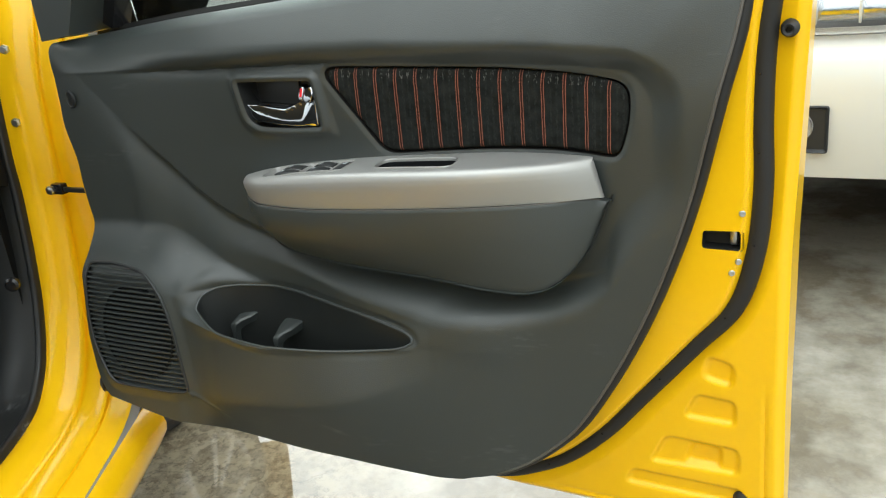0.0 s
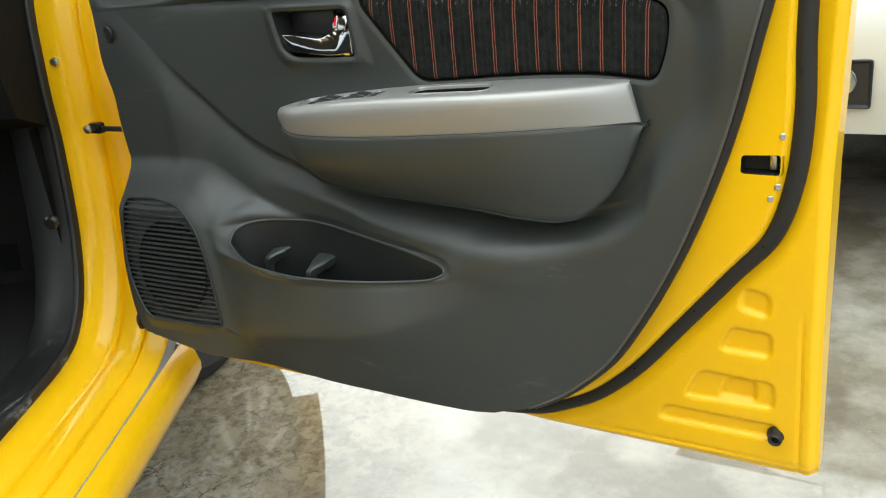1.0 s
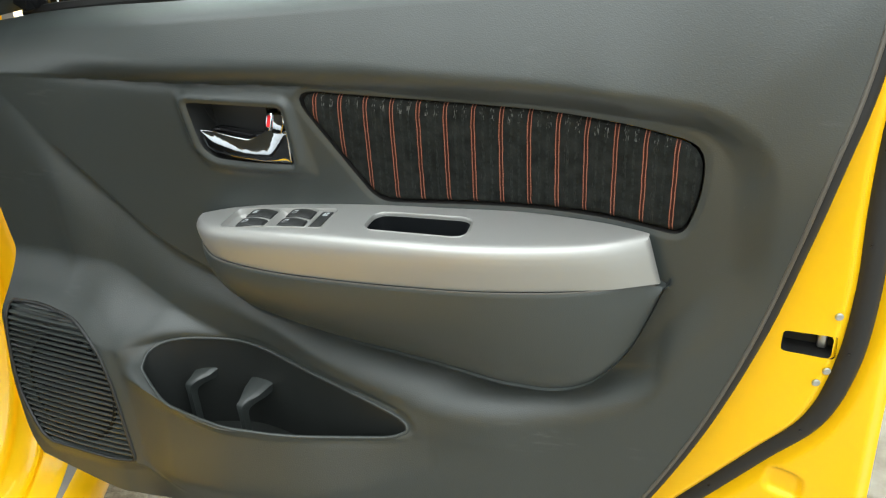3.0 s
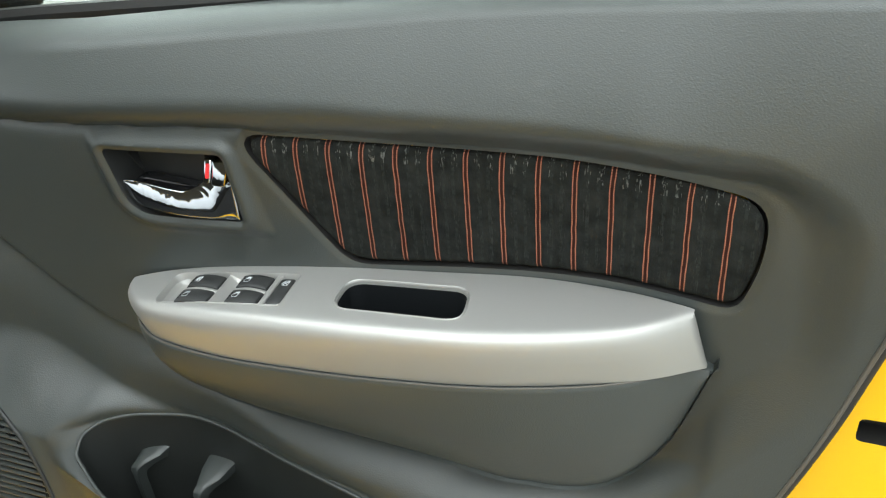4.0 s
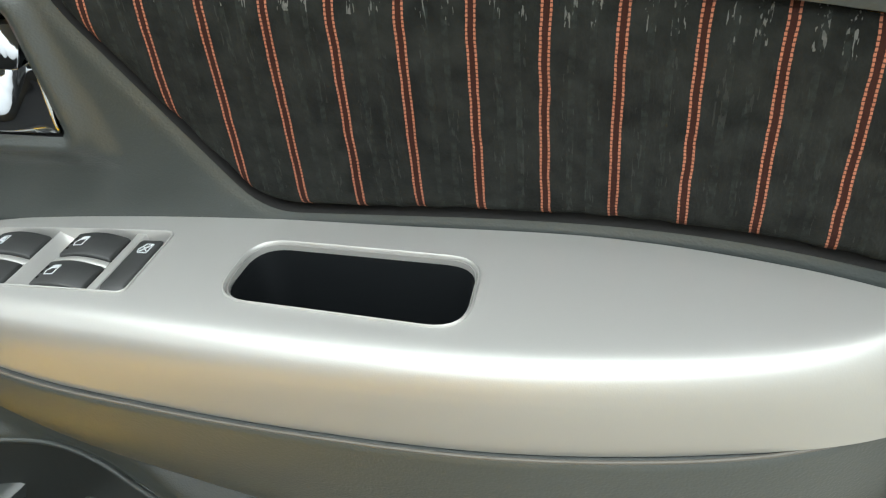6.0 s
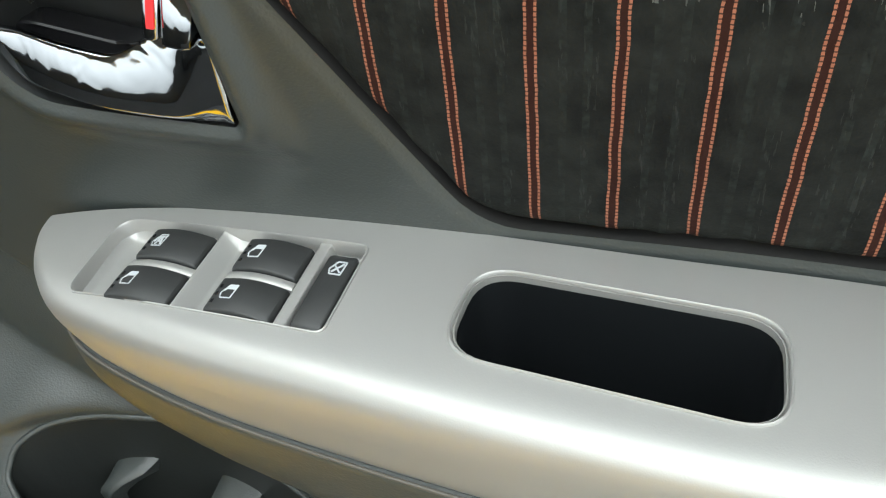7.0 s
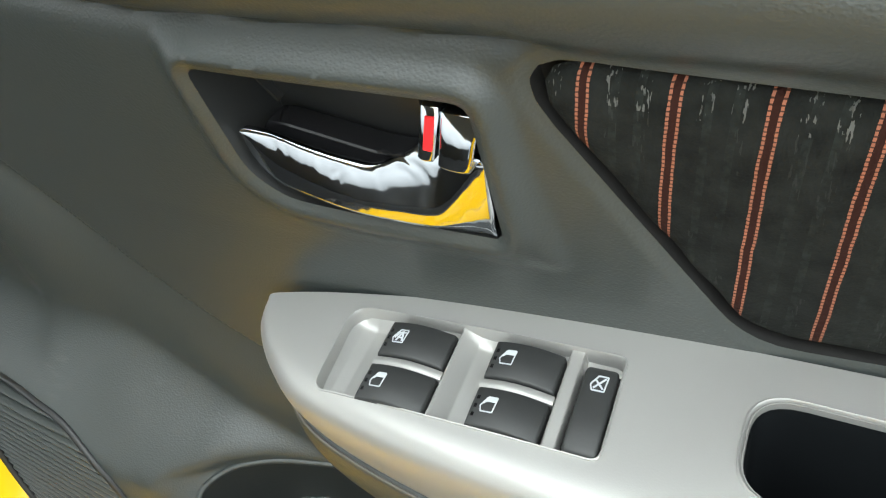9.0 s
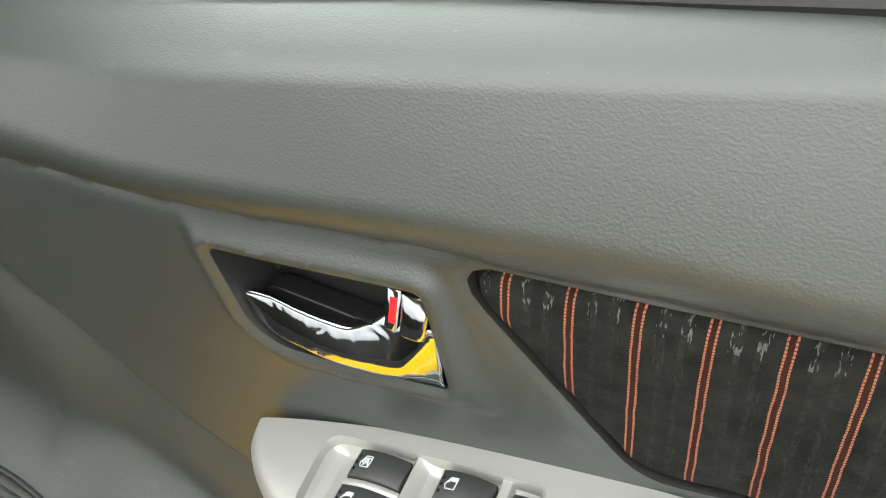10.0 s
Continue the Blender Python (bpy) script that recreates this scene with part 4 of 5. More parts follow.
def arch(s):
    """The height of a rocker's top along its length."""
    return 0.0002 + 0.0026 * math.sin(math.pi * min(1.0, 0.10 + 0.86 * s)) - 0.0012 * s


def rocker(u0, u1, v0, v1):
    """A rocker switch with an arched top and softened edges."""
    rings = []
    for s in (0.0, 0.004, 0.02, *np.linspace(0.06, 0.94, 16), 0.98, 0.996, 1.0):
        drop = 0.0012 * max(0, 1 - min(s, 1 - s) / 0.02) ** 2
        row = []
        for t, h in ((0.0, -0.012), (0.0, -0.0009), (0.015, -0.0003), (0.045, 0.0), (0.5, 0.0002), (0.955, 0.0), (0.985, -0.0003), (1.0, -0.0009), (1.0, -0.012)):
            row.append(tray(u0 + s * (u1 - u0), v0 + t * (v1 - v0), h if h < -0.01 else arch(s) - drop + h))
        rings.append(row)
    return mesh_of(*skin(rings, True, True, True), True, 50)


def stroke(a, b, w, height):
    """A thin printed stroke on a switch, from a to b on the tray."""
    a, b = np.array(a), np.array(b)
    d = (b - a) / np.linalg.norm(b - a)
    q = np.array([-d[1], d[0]]) * w / 2
    c = [a - q, b - q, b + q, a + q]
    v = [tray(p[0], p[1], height(p[0]) - 0.0003) for p in c] + [tray(p[0], p[1], height(p[0]) + 0.00035) for p in c]
    return v, [(0, 1, 2, 3), (4, 5, 6, 7), (0, 1, 5, 4), (1, 2, 6, 5), (2, 3, 7, 6), (3, 0, 4, 7)]


def icon(cu, cv, height, sign):
    """A car window sign: a slanted pane outline with its upper half filled, or with an A or a cross."""
    k = 0.0028
    pent = [(-1.05, -0.25), (-0.75, -1.0), (0.85, -1.0), (1.0, 1.0), (-0.25, 1.0), (-1.05, -0.25)]
    lines = [(pent[i], pent[i + 1], 0.17) for i in range(5)]
    if sign == "A":
        lines += [((-0.45, 0.55), (0.8, 0.6), 0.22), ((-0.35, -0.75), (0.25, 0.75), 0.30), ((0.25, 0.75), (0.65, -0.75), 0.30), ((-0.1, -0.25), (0.5, -0.25), 0.25), ((-0.75, -0.3), (-0.3, 0.5), 0.35)]
    elif sign == "X":
        lines += [((-0.6, -0.7), (0.75, 0.75), 0.22), ((-0.5, 0.4), (0.65, -0.7), 0.22)]
    else:
        lines += [((-0.5, 0.62), (0.9, 0.62), 0.62), ((-0.75, 0.12), (-0.35, 0.62), 0.35)]
    V, F = [], []
    for a, b, w in lines:
        v, f = stroke((cu + a[0] * k, cv + a[1] * k * 1.12), (cu + b[0] * k, cv + b[1] * k * 1.12), w * k, height)
        F += [tuple(i + len(V) for i in q) for q in f]
        V += v
    return mesh_of(V, F, False)


for u0, u1, v0, v1, sign in ((0.0, 0.0288, -0.0168, 0.0, "A"), (0.0, 0.0288, -0.0385, -0.0217, ""), (0.0465, 0.0738, -0.0168, 0.0, ""), (0.0465, 0.0738, -0.0385, -0.0217, "")):
    b = part("window_switch", rocker(u0, u1, v0, v1), key_plastic, door, "black arched rocker switch with a white window sign")
    over = lambda u, a=u0, c=u1: arch((u - a) / (c - a))
    part("switch_sign", icon(u0 + 0.0068, (v0 + v1) / 2 + 0.0008, over, sign), white_print, b)["kind"] = "stuff"
    _V, _F = [], []
    for k in range(3):
        vv = v0 + (0.22 + 0.22 * k) * (v1 - v0)
        v, f = stroke((u0 + 0.0020, vv), (u0 + 0.0020, vv + 0.0015), 0.0011, over)
        _F += [tuple(i + len(_V) for i in q) for q in f]
        _V += v
    part("grip_ribs", mesh_of(_V, _F, False), gloss_black, b)["kind"] = "stuff"
for u0, u1 in ((-0.0004, 0.0296), (0.0461, 0.0746)):
    _rings = []
    for q in np.linspace(0, 1, 16):
        u, h = u0 + q * (u1 - u0), arch(q) - 0.0010
        _rings.append([tray(u, v, d) for v, d in ((-0.0212, -0.010), (-0.0212, h - 0.0004), (-0.0206, h), (-0.0180, h), (-0.0174, h - 0.0004), (-0.0174, -0.010))])
    part("divider_rail", mesh_of(*skin(_rings, True, True, True), True, 40), silver, panel)
_lk = []
for q, cut in ((0.0, 0.0022), (0.01, 0.001), (0.04, 0.0), (0.10, 0.0), (0.5, 0.0), (0.93, 0.0), (0.97, 0.0003), (0.99, 0.0009), (1.0, 0.0018)):
    v = -0.0398 + q * 0.0372
    hh = 0.0008 - 0.0022 * max(0, 0.10 - q) * 10 - cut * 0.6
    a, c = 0.0826 + cut * 0.6, 0.0948 - cut * 0.6
    _lk.append([tray(a, v, -0.012), tray(a, v, hh - 0.0010), tray(a + 0.0004, v, hh - 0.0003), tray(a + 0.0012, v, hh), tray(c - 0.0012, v, hh), tray(c - 0.0004, v, hh - 0.0003), tray(c, v, hh - 0.0010), tray(c, v, -0.012)])
_b = part("lock_switch", mesh_of(*skin(_lk, True, True, True), True, 50), key_plastic, door, "black window lock switch")
part("switch_sign", icon(0.0889, -0.0098, lambda u: 0.0008, "X"), white_print, _b)["kind"] = "stuff"
part("switch_gap", mesh_of(*skin([[tray(u, v, -0.0075) for u, v in ((0.0808, -0.0415), (0.0965, -0.0415), (0.0965, 0.0), (0.0808, 0.0))], [tray(u, v, -0.0085) for u, v in ((0.0808, -0.0415), (0.0965, -0.0415), (0.0965, 0.0), (0.0808, 0.0))]], True, True, True), False), cup_plastic, panel)

# Round plug in the trim's front edge.
part("trim_plug", turned([(0.0125, 0.0), (0.0125, 0.002), (0.0105, 0.0028), (0.0095, 0.0016), (0.0, 0.002)], 28, (-0.25, -1, 0), (0.139, float(trim_depth(np.array([0.139]), np.array([0.80]))[0]), 0.801)), smooth_plastic, door)

# Yellow door shell behind the trim.
SEAL = [(0.70, 0.238), (0.75, 0.246), (0.79, 0.261), (0.843, 0.290), (0.898, 0.340), (0.948, 0.401), (1.0125, 0.481), (1.056, 0.535), (1.076, 0.600), (1.082, 0.675), (1.080, 0.745), (1.080, 0.80), (1.082, 0.842), (1.085, 0.872), (1.091, 0.93)]
_sealc = spline(SEAL, 10)
DENTS = [
    rounded([(1.026, 0.466), (1.060, 0.458), (1.058, 0.428), (1.020, 0.436)], 0.012),
    rounded([(1.012, 0.412), (1.062, 0.408), (1.062, 0.376), (0.998, 0.378)], 0.010),
    rounded([(0.975, 0.346), (1.066, 0.342), (1.067, 0.306), (0.955, 0.304)], 0.010),
    rounded([(0.930, 0.287), (1.072, 0.284), (1.074, 0.262), (0.922, 0.264)], 0.010),
    rounded([(1.008, 0.340), (1.044, 0.338), (1.044, 0.310), (0.998, 0.310)], 0.008),
]
LATCH = rounded([(1.023, 0.630), (1.066, 0.631), (1.066, 0.608), (1.022, 0.609)], 0.004)


def shell_depth(x, z):
    y = np.full(len(x), 0.034)
    pts = np.stack([x, z], 1)
    d = np.full(len(x), 1e9)
    sgn = np.zeros(len(x))
    for a, b in zip(_sealc[:-1], _sealc[1:]):
        e = b - a
        s = np.clip(((pts - a) @ e) / (e @ e), 0, 1)
        q = pts - (a + s[:, None] * e)
        dd = np.hypot(q[:, 0], q[:, 1])
        m = dd < d
        d[m] = dd[m]
        sgn[m] = np.sign(e[0] * q[m, 1] - e[1] * q[m, 0])
    out = -sgn * d
    y = y + 0.020 * step(-0.014, 0.004, out) - 0.006 * step(0.010, 0.03, out)
    for poly in DENTS:
        sd = signed(poly, x, z)
        y = y + 0.006 * step(0.003, -0.005, sd)
    hem = z - 0.232 + 0.016 * x
    y = y + 0.0025 * np.exp(-((hem - 0.016) / 0.0025) ** 2) * step(0.80, 0.86, x) + 0.0025 * np.exp(-((1.119 - x - 0.022) / 0.0025) ** 2) * step(0.45, 0.40, z)
    y = y + 0.012 * step(0.012, 0.0, 1.119 - x) + 0.010 * step(0.014, 0.0, z - 0.216)
    return y


_tr = rim_of(GX, GZ)
_cc = np.array([0.58, 0.60])
SHELL_HOLE = (_tr - _cc) * [0.93, 0.90] + _cc
_sx, _sz = np.meshgrid(np.concatenate([np.linspace(0.14, 0.66, 24)[:-1], np.linspace(0.66, 1.119, 210)]), np.linspace(0, 1, 300), indexing="ij")
_sz = (0.232 - 0.016 * _sx) + _sz * (belt(_sx) - 0.045 - 0.232 + 0.016 * _sx)
_v, _f = sheet(_sx, _sz, lambda x, z: np.stack([x + np.interp(z, [0.2, 0.4, 0.6, 0.9], [-0.002, -0.006, -0.006, 0.004]) * step(1.0, 1.119, x), shell_depth(x, z), z], 1), [LATCH, SHELL_HOLE])
shell = part("door_shell", mesh_of(_v, _f, True, 60), yellow, door, "glossy yellow inner door steel")
_rim = rim_of(_sx, _sz)
_a = np.stack([_rim[:, 0] + np.interp(_rim[:, 1], [0.2, 0.4, 0.6, 0.9], [-0.002, -0.006, -0.006, 0.004]) * step(1.0, 1.119, _rim[:, 0]), shell_depth(_rim[:, 0], _rim[:, 1]), _rim[:, 1]], 1)
_b = _a.copy()
_b[:, 1] += 0.012
_c = _a.copy()
_c[:, 1] = 0.10 + 0.05 * np.sin((_a[:, 2] - 0.2) / 0.75 * math.pi)
_v, _f = skin([_a, _b, _c], True, False, True)
part("outer_skin", mesh_of(_v, _f, True, 40), yellow, door, "glossy yellow outer door skin")
_o = dense(LATCH, 0.004)
_r0 = np.stack([_o[:, 0], shell_depth(_o[:, 0], _o[:, 1]), _o[:, 1]], 1)
latch = part("latch", mesh_of(*skin([_r0, _r0 + [0, 0.022, 0]], True, False, True), True, 30), rubber, door, "black door latch slot with steel claw")
part("latch_claw", block(1.050, 1.058, 0.044, 0.058, 0.611, 0.629, 0.002), steel, latch)
for x, z in ((1.064, 0.652), (1.061, 0.596), (1.054, 0.582)):
    part("latch_screw", turned([(0.0036, 0.0), (0.0036, 0.0010), (0.0024, 0.0016), (0.0, 0.001)], 16, (0.3, -1, 0), (x, float(shell_depth(np.array([x]), np.array([z]))[0]) - 0.0005, z)), steel, door)
_sp = np.array([(p[0], float(shell_depth(np.array([p[0]]), np.array([p[1]]))[0]) - 0.002, p[1]) for p in _sealc])
part("door_seal", mesh_of(*sweep(_sp, [(-0.011, -0.006), (-0.011, 0.004), (-0.007, 0.010), (0.0, 0.0125), (0.007, 0.010), (0.011, 0.004), (0.011, -0.006)]), True, 50), rubber, door, "matt black rubber door seal")
for p in _sp[12:120:14]:
    part("seal_clip", turned([(0.0013, 0.0), (0.0013, 0.0006), (0.0, 0.0008)], 10, (0, -1, 0), (p[0] - 0.002, p[1] - 0.0122, p[2])), gloss_black, door)

# Yellow hinge-side flange beside the trim.
_zz = np.linspace(0.50, 0.80, 30)
_fl = 0.022 * step(0.52, 0.58, _zz) * (1 - step(0.70, 0.76, _zz))
_fe = front_edge(_zz)
_v, _f = skin([np.stack([_fe + 0.006, np.full_like(_zz, -0.016), _zz], 1), np.stack([_fe - _fl, np.full_like(_zz, -0.014), _zz], 1), np.stack([_fe - _fl - 0.003, np.full_like(_zz, -0.008), _zz], 1), np.stack([_fe - _fl + 0.002, np.full_like(_zz, 0.08), _zz], 1)], False)
part("hinge_flange", mesh_of(_v, _f, True, 40), yellow, door)

# Rubber edge strip along the trim's rear edge.
_zz = np.linspace(0.292, 0.90, 60)
_ep = np.stack([rear_edge(_zz) + 0.003, trim_depth(rear_edge(_zz), _zz) + 0.008, _zz], 1)
part("edge_strip", mesh_of(*sweep(_ep + [0, 0.008, 0], [(0.0080 * math.cos(a), 0.012 * math.sin(a)) for a in np.linspace(0, 2 * math.pi, 12, endpoint=False)]), True), rubber, door, "black rubber strip along the trim's edge")
part("edge_bead", mesh_of(*sweep(_ep + [-0.002, -0.008, 0], [(0.0018 * math.cos(a), 0.0018 * math.sin(a)) for a in np.linspace(0, 2 * math.pi, 8, endpoint=False)]), True), bead_plastic, door)

# Rubber stops.
def stop(x, z, r):
    y = float(shell_depth(np.array([x]), np.array([z]))[0])
    return turned([(r, 0.0), (r, 0.004), (r * 0.8, 0.007), (r * 0.75, 0.016), (r * 0.6, 0.018), (r * 0.35, 0.0165), (r * 0.3, 0.010), (0.0, 0.010)], 24, (0, -1, 0), (x, y, z))


part("rubber_stop", stop(1.068, 0.270, 0.011), rubber, door, "black rubber stop")
part("rubber_stop", stop(1.1035, 0.843, 0.009), rubber, door, "black rubber stop")

# Belt: weather strip, sail panel, glass.
_bx = np.linspace(0.15, 1.075, 60)
_wp = np.stack([_bx, np.full_like(_bx, 0.062), belt(_bx) + 0.001], 1)
part("weather_strip", mesh_of(*sweep(_wp, [(-0.008, -0.008), (0.004, -0.008), (0.006, 0.0), (0.003, 0.006), (-0.008, 0.006)], (0, 0, 1)), True, 40), rubber, door)
_sail = [(0.098, 0.884), (0.158, 0.890), (0.166, 0.906), (0.19, 0.955), (0.245, 1.06), (0.10, 1.06)]
part("sail_panel", mesh_of(*skin([[(x, -0.022, z) for x, z in _sail], [(x, 0.055, z) for x, z in _sail]], True, True, True), True, 30), plastic, door, "black mirror sail panel")
_gv = [(0.20, 0.070, 0.88), (1.08, 0.070, 0.89), (1.06, 0.03, 1.22), (0.42, 0.03, 1.22), (0.20, 0.06, 0.98)]
part("window_glass", mesh_of(*skin([_gv, [(x, y + 0.004, z) for x, y, z in _gv]], True, True, True), False), glass, door, "faintly tinted door window glass").visible_shadow = False
_fr = [(0.165, 0.058, 0.90), (0.24, 0.05, 1.03), (0.42, 0.03, 1.225), (0.60, 0.026, 1.265), (1.05, 0.026, 1.25), (1.09, 0.05, 1.06), (1.096, 0.062, 0.90)]
part("window_frame", mesh_of(*sweep(spline(_fr, 8), [(-0.018, -0.015), (0.018, -0.015), (0.018, 0.02), (-0.018, 0.02)]), True, 40), gloss_black, door)
mirror_cover = lever_mesh(curve([(-0.06, 0.95), (-0.02, 1.02), (0.10, 1.045), (0.19, 1.03), (0.22, 1.0)]), curve([(-0.06, 0.93), (-0.02, 0.88), (0.10, 0.865), (0.19, 0.87), (0.22, 0.90)]), lambda x: 0.17, 0.05, -0.06, 0.22, 24, 20)
part("door_mirror", mirror_cover, dash_plastic, door, "black outside mirror housing")
# Check strap between pillar and door.
part("check_strap", block(0.0, 0.135, 0.004, 0.010, 0.644, 0.652, 0.001), smooth_plastic, door, "black steel check strap")

# ---------------------------------------------------------------- yellow car body round the opening
body = thing("yellow_car", "glossy yellow hatchback with its front door open", "car")
_path = spline([(-0.42, 1.25), (-0.30, 1.02), (-0.215, 0.87), (-0.185, 0.722), (-0.178, 0.626), (-0.152, 0.484), (-0.116, 0.392), (-0.071, 0.338), (-0.008, 0.308), (0.132, 0.299), (0.45, 0.298), (0.98, 0.298), (1.06, 0.31), (1.10, 0.36), (1.12, 0.5), (1.10, 0.8), (1.04, 1.2)], 10)
_tan = np.gradient(_path, axis=0)
_tan /= np.linalg.norm(_tan, axis=1)[:, None]
_nor = np.stack([_tan[:, 1], -_tan[:, 0]], 1)


def frame_rings(section):
    """The opening's border: each row of n (outwards) and w (away from the opening)."""
    rings = []
    for n, w in section:
        rings.append([car(p[0] - q[0] * w, -0.215 + (n + 0.215) * 1.0, p[1] - q[1] * w) for p, q in zip(_path, _nor * np.sign((_nor * (np.array([0.45, 0.7]) - _path)).sum(1))[:, None])])
    return rings


part("door_frame", mesh_of(*skin(frame_rings([(-0.215, 0.0), (-0.207, -0.003), (-0.178, -0.001), (-0.164, 0.006), (-0.154, 0.008), (-0.1515, 0.014), (-0.149, 0.009), (-0.146, 0.016), (-0.130, 0.018), (-0.122, 0.025), (-0.113, 0.023), (-0.1105, 0.029), (-0.108, 0.022), (-0.104, 0.022), (-0.092, 0.029), (-0.072, 0.030)]), False), True, 70), yellow, body, "glossy yellow door frame and sill")
part("sill_seal", mesh_of(*skin(frame_rings([(-0.072, 0.030), (-0.070, 0.027), (-0.062, 0.027), (-0.056, 0.030)]), False), True, 50), grey_strip, body, "grey rubber strip along the sill")
part("opening_seal", mesh_of(*skin(frame_rings([(-0.215, 0.0), (-0.217, -0.012), (-0.222, -0.015), (-0.228, -0.012), (-0.230, -0.008), (-0.25, -0.010), (-0.30, -0.002), (-0.32, 0.03)]), False), True, 60), scuffed, body, "black plastic scuff trim round the opening")
_ri = []
for u in np.linspace(-0.08, 3.0, 40):
    _ri.append([car(u, n, z) for n, z in ((-0.056, 0.283), (-0.047, 0.277), (-0.037, 0.264), (-0.031, 0.242), (-0.033, 0.228), (-0.05, 0.200), (-0.08, 0.18), (-0.16, 0.175))])
part("rocker_panel", mesh_of(*skin(_ri, False), True, 50), yellow, body, "glossy yellow rocker panel")
part("rocker_end", mesh_of([car(-0.08, n, z) for n, z in ((-0.056, 0.283), (-0.047, 0.277), (-0.037, 0.264), (-0.031, 0.242), (-0.033, 0.228), (-0.05, 0.200), (-0.08, 0.18), (-0.16, 0.175))], [tuple(range(8))], False), yellow, body)

# Rubber grommet at the pillar's foot, and the joint between sill and wing.
part("grommet", turned([(0.016, 0.0), (0.016, 0.003), (0.012, 0.004), (0.010, -0.004), (0.0, -0.005)], 24, tuple(OUT), tuple(car(-0.060, -0.106, 0.340))), rubber, body, "black rubber grommet")

part("panel_gap", mesh_of(*sweep(spline([tuple(car(u, n, z)) for u, n, z in ((-0.085, -0.105, 0.325), (-0.075, -0.095, 0.306), (-0.078, -0.082, 0.298), (-0.068, -0.068, 0.292))], 6), [(-0.003, -0.002), (0.003, -0.002), (0.003, 0.003), (-0.003, 0.003)], (0.5, 0.2, 0.8)), True), rubber, body)

# Front wing with its arch, front wheel.
WU, WN, WR = -0.505, -0.150, 0.283
AXLE = Matrix.Rotation(radians(-14), 3, "Z") @ OUT
ROLL = Matrix.Rotation(radians(-14), 3, "Z") @ REAR
_rings = []
for a in np.linspace(0.0, math.pi, 30):
    r0 = 0.325
    far = min(float(np.interp(math.cos(a), [-0.6, -0.05], [0.34, 0.60])), (0.335 / math.cos(a)) if math.cos(a) > 0.1 else 9, (0.56 / math.sin(a)) if math.sin(a) > 0.1 else 9)
    far = max(far, r0 + 0.012)
    _rings.append([car(WU + r * math.cos(a), n, WR + r * math.sin(a)) for r, n in ((r0 - 0.01, -0.16), (r0, -0.05), (r0 + 0.006, -0.04), ((r0 + far) / 2, -0.04), (far, -0.05))])
part("front_wing", mesh_of(*skin(_rings, False), True, 60), yellow, body, "glossy yellow front wing")
part("bonnet", mesh_of(*skin([[car(u, n, z + 0.02 * math.sin(3 * i)) for i, (n, z) in enumerate(((-0.06, 0.80), (-0.2, 0.85), (-0.8, 0.88), (-1.5, 0.84)))] for u in (-0.98, -0.8, -0.4, -0.25)], False), True), yellow, body)


def wheel(u, n):
    c = car(u, n, WR)
    w = part("wheel", turned([(0.202, -0.165), (0.25, -0.17), (0.278, -0.155), (0.285, -0.13), (0.285, -0.04), (0.278, -0.012), (0.25, 0.004), (0.212, 0.0), (0.202, -0.01)], 56, tuple(AXLE), tuple(c)), tyre_rubber, body, "black tyre on a silver alloy rim")
    part("rim", turned([(0.203, -0.14), (0.200, -0.05), (0.206, -0.004), (0.196, -0.002), (0.188, -0.02), (0.180, -0.12)], 56, tuple(AXLE), tuple(c)), alloy, w)
    # Black disc behind the spokes, standing in for the shade inside the rim.
    part("rim_shade", turned([(0.168, -0.10), (0.168, -0.09), (0.0, -0.09)], 32, tuple(AXLE), tuple(c)), rubber, w)
    part("hub_cap", turned([(0.034, -0.03), (0.034, -0.012), (0.028, -0.006), (0.0, -0.004)], 28, tuple(AXLE), tuple(c)), alloy, w)
    for k in range(5):
        a0 = 2 * math.pi * k / 5 + 0.3
        for s in (-1, 1):
            rings = []
            for r, da, half, d in ((0.026, 0.10, 0.012, -0.014), (0.07, 0.16, 0.0115, -0.010), (0.12, 0.19, 0.0115, -0.008), (0.190, 0.26, 0.015, -0.008)):
                a = a0 + s * da
                e, t = ROLL * math.cos(a) + Vector((0, 0, 1)) * math.sin(a), ROLL * -math.sin(a) + Vector((0, 0, 1)) * math.cos(a)
                rings.append([c + e * r - t * half + AXLE * (d - 0.002), c + e * r - t * half * 0.6 + AXLE * d, c + e * r + t * half * 0.6 + AXLE * d, c + e * r + t * half + AXLE * (d - 0.002), c + e * r + t * half + AXLE * (d - 0.025), c + e * r - t * half + AXLE * (d - 0.025)])
            part("spoke", mesh_of(*skin(rings, True, True, True), True, 40), alloy, w)
    return w


wheel(WU, WN)

# Rear side of the car, behind the opening, and the roof over it.
_rings = []
for u in np.linspace(1.08, 2.6, 12):
    _rings.append([car(u, n, z) for n, z in ((-0.03, 0.27), (0.0, 0.32), (0.03, 0.50), (0.035, 0.62), (0.02, 0.80), (-0.02, 0.92))])
part("rear_door", mesh_of(*skin(_rings, False), True, 60), yellow, body, "closed glossy yellow rear door")
part("rear_window", mesh_of(*skin([[car(u, n, z) for n, z in ((-0.02, 0.92), (-0.10, 1.15), (-0.18, 1.36))] for u in (1.10, 1.8, 2.5)], False), True), glass, body, "tinted rear window")
part("roof", mesh_of(*skin([[car(u, n, z) for n, z in ((-0.18, 1.36), (-0.22, 1.42), (-0.5, 1.48), (-1.3, 1.48))] for u in (0.05, 0.4, 1.2, 2.6)], False), True), yellow, body)
part("headliner", mesh_of(*skin([[car(u, n, 1.43) for n in (-0.30, -1.15)] for u in (-0.5, 0.5, 2.6)], False), False), headlining, body)
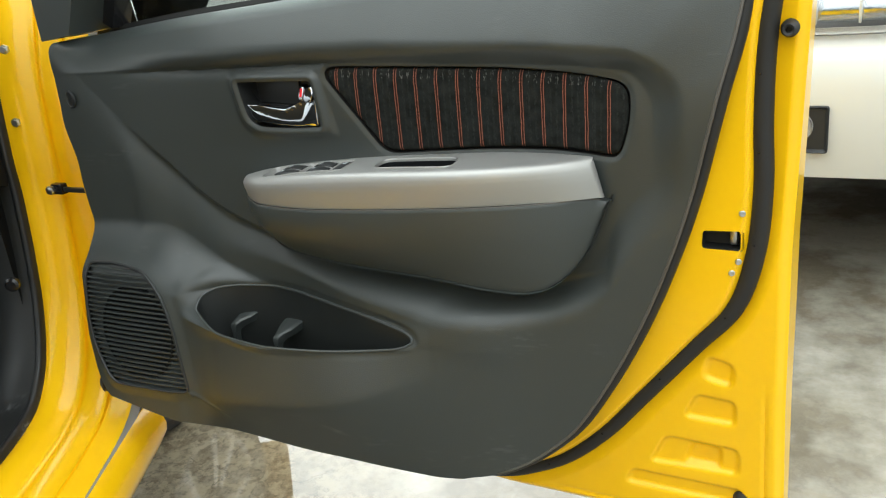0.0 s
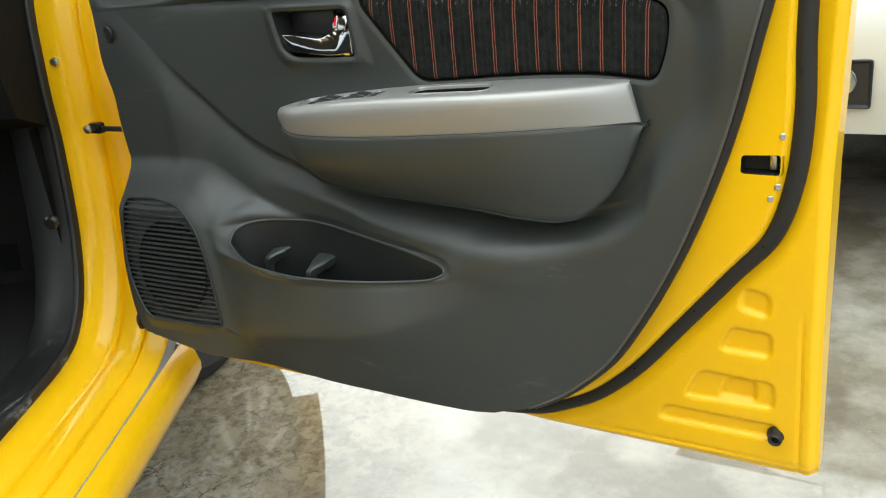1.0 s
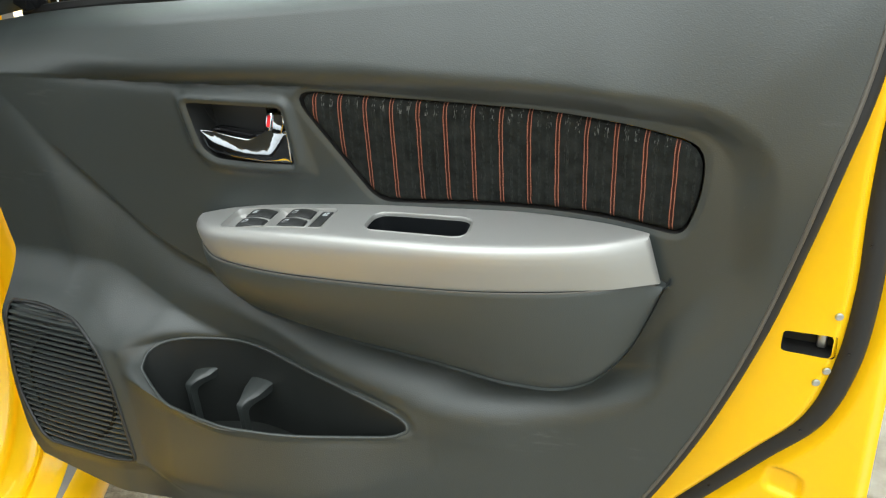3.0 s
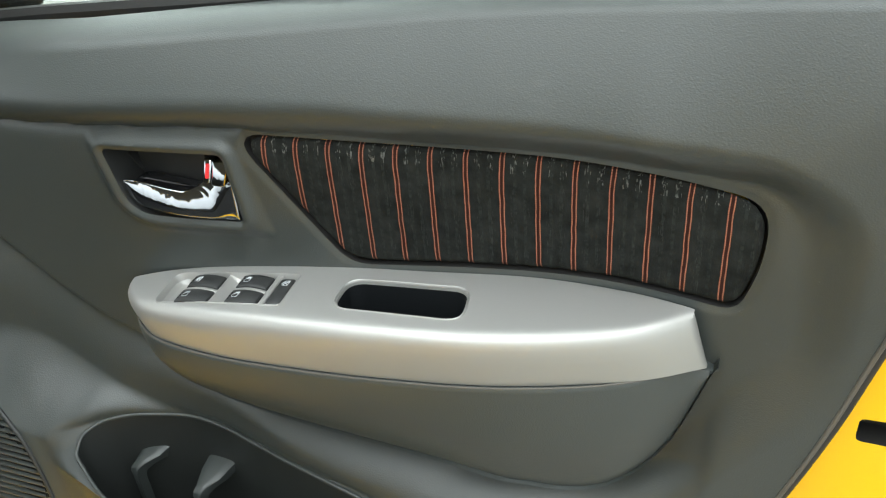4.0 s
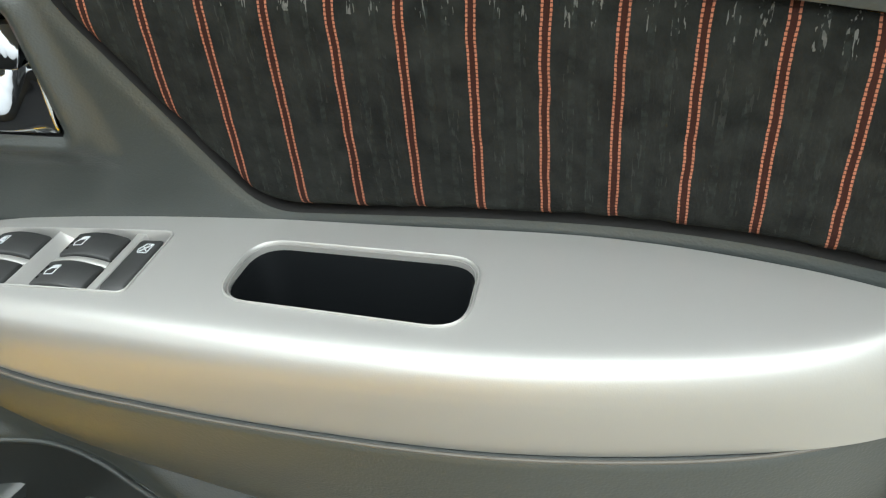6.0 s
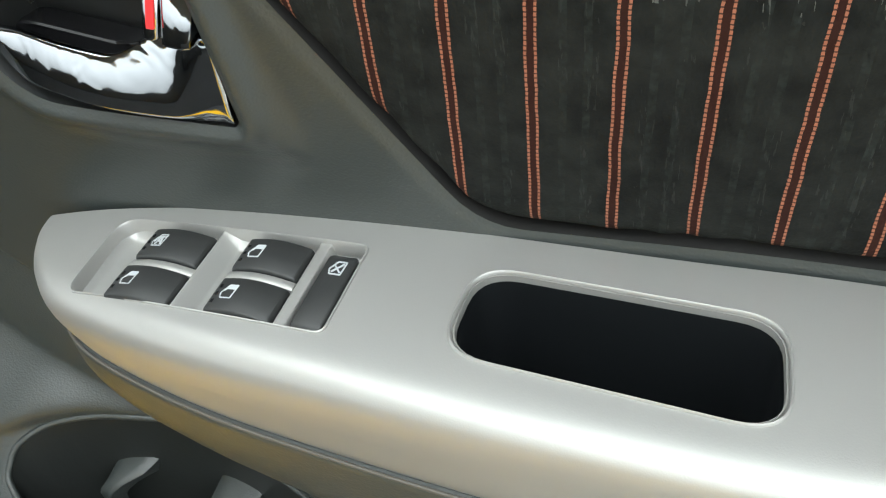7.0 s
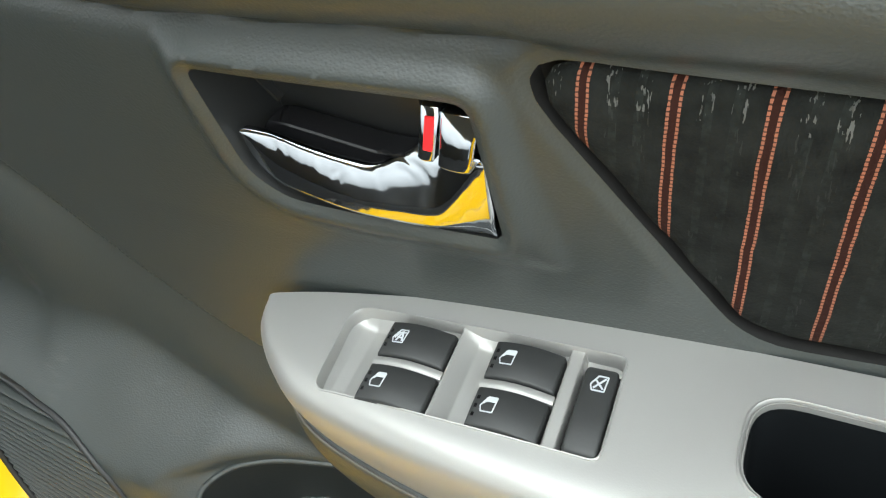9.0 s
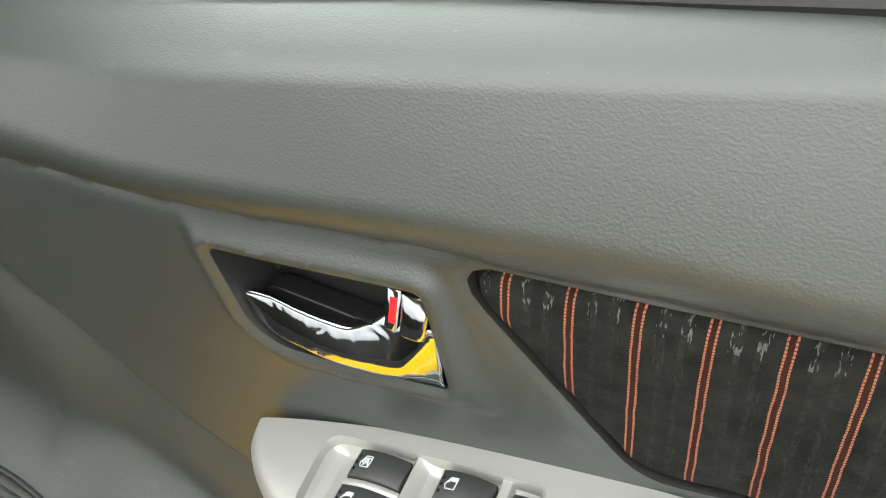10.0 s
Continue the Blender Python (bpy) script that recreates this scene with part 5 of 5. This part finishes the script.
part("far_side", mesh_of(*skin([[car(u, -1.45, z) for z in (0.2, 0.92)] for u in (-1.2, 0.5, 2.6)], False), False), dark_plastic, body)
part("cabin_floor", mesh_of(*skin([[car(u, n, 0.26) for n in (-0.30, -1.45)] for u in (-0.5, 0.5, 2.6)], False), False), carpet, body)
part("bulkhead", mesh_of(*skin([[car(-0.50, n, z) for n in (-0.20, -1.45)] for z in (0.2, 0.93)], False), False), carpet, body)
_kick = [[car(u, -0.245 - 0.05 * step(-0.13, -0.5, u), z) for u in (-0.50, -0.30, -0.16, -0.135)] for z in (0.26, 0.40, 0.55, 0.66)]
part("kick_panel", mesh_of(*skin(_kick, False), True), dash_plastic, body, "black footwell side panel")
part("kick_bolt", turned([(0.012, 0.0), (0.012, 0.006), (0.008, 0.009), (0.0, 0.009)], 16, tuple(REAR), tuple(car(-0.108, -0.234, 0.510))), gloss_black, body)
_d = []
for n in (-0.225, -0.26, -0.6, -1.4):
    _d.append([car(u, n, z) for u, z in ((-0.16, 0.66), (-0.08, 0.69), (-0.06, 0.78), (-0.10, 0.88), (-0.22, 0.93), (-0.5, 0.95))])
part("dashboard", mesh_of(*skin(_d, False, True), True, 50), dash_plastic, body, "black dashboard end")
_pv = [[car(-0.34 + 0.012 * s, -0.50 + t * 0.045 + s * 0.012, 0.345 + s * 0.062) for t in (0, 0.1, 0.9, 1)] for s in (0, 0.1, 0.9, 1)]
part("accelerator_pedal", mesh_of(*skin(_pv, False), True), dash_plastic, body, "black ribbed accelerator pedal")
part("check_bracket", block(-0.004, 0.022, 0.0, 0.014, 0.640, 0.658, 0.003), gloss_black, body)
part("pillar_bolt", turned([(0.0075, 0.0), (0.0075, 0.006), (0.005, 0.0075), (0.0, 0.0075)], 6, (0.3, -1, 0), (0.0, -0.001, 0.649)), steel, body)
for n, z in ((-0.196, 0.758), (-0.182, 0.873)):
    part("pillar_bolt", turned([(0.0075, 0.0), (0.0075, 0.006), (0.005, 0.007), (0.005, 0.010), (0.0, 0.010)], 6, tuple(REAR), tuple(car(-0.190, n, z))), steel, body)

# ---------------------------------------------------------------- white car in the yard
WX, WY, WZ = 0.965, 1.32, 0.0
white = thing("white_car", "white parked car with fog lamp and headlamp", "car")


def wc(x, y, z):
    return Vector((WX + float(x), WY + float(y), WZ + float(z)))


_rings = []
for x in np.linspace(-0.45, 1.35, 50):
    bow = 0.10 * max(0, abs(x - 0.45) - 0.2) ** 2
    _rings.append([wc(x, bow + d, z) for d, z in ((0.25, 0.312), (0.05, 0.302), (0.01, 0.312), (0.0, 0.35), (-0.012, 0.44), (-0.012, 0.53), (0.0, 0.60), (0.02, 0.635), (0.07, 0.65))])
part("bumper", mesh_of(*skin(_rings, False), True, 60), white_paint, white, "white painted front bumper")
part("underbody", mesh_of(*skin([[wc(x, d, z) for d, z in ((0.1, 0.32), (0.3, 0.24), (3.5, 0.22))] for x in (-0.4, 1.3)], False), False), rubber, white)
_fr = rounded([(0.0, 0.383), (0.0, 0.497), (0.114, 0.497), (0.114, 0.381)], 0.008)
_r = lambda d, k: [wc(0.056 + (x - 0.056) * k, d, 0.446 + (z - 0.446) * k) for x, z in _fr]
part("fog_recess", mesh_of(*skin([_r(0.0, 1.0), _r(-0.019, 1.0), _r(-0.021, 0.97), _r(-0.019, 0.93), _r(-0.0135, 0.86)], True, False, True), True, 40), dark_plastic, white, "black fog lamp surround")
part("fog_reflector", turned([(0.036, 0.0), (0.034, 0.006), (0.026, 0.002), (0.0, 0.001)], 32, (0, -1, 0), tuple(wc(0.044, -0.014, 0.446))), lamp_silver, white)
part("fog_lamp", turned([(0.035, 0.0), (0.034, 0.005), (0.024, 0.010), (0.0, 0.012)], 32, (0, -1, 0), tuple(wc(0.044, -0.0205, 0.446))), clear, white)
_hb = [[wc(x, 0.03 + 0.1 * max(0, abs(x - 0.45) - 0.2) ** 2 + d, z) for d, z in ((0.10, 0.655), (0.06, 0.67), (0.10, 0.74), (0.16, 0.82))] for x in np.linspace(-0.1, 0.5, 20)]
part("headlamp_housing", mesh_of(*skin(_hb, False), True), chrome, white, "chrome headlamp reflector")
_hl = [[wc(x, 0.01 + 0.1 * max(0, abs(x - 0.45) - 0.2) ** 2 + d, z) for d, z in ((0.06, 0.652), (0.0, 0.662), (0.035, 0.75), (0.12, 0.83))] for x in np.linspace(-0.1, 0.5, 20)]
part("headlamp_lens", mesh_of(*skin(_hl, False), True), clear, white)
for k in range(4):
    part("lamp_divider", block(WX + 0.06 + 0.1 * k, WX + 0.066 + 0.1 * k, WY + 0.07, WY + 0.2, 0.665, 0.81, 0.001), white_paint, white)
part("hood", mesh_of(*skin([[wc(x, d, z) for d, z in ((0.13, 0.83), (0.4, 0.92), (1.0, 1.0), (1.6, 1.35), (2.2, 1.55), (3.8, 1.55), (4.0, 0.3))] for x in (-0.4, -0.1, 0.5, 1.1, 1.3)], False), True), white_paint, white)
for x in (-0.28, 1.1):
    for y in (0.75, 3.2):
        part("wheel", turned([(0.18, -0.09), (0.27, -0.09), (0.30, -0.06), (0.30, 0.06), (0.27, 0.09), (0.18, 0.09)], 40, (1, 0, 0), tuple(wc(x, y, 0.30))), tyre_rubber, white, "black tyre")
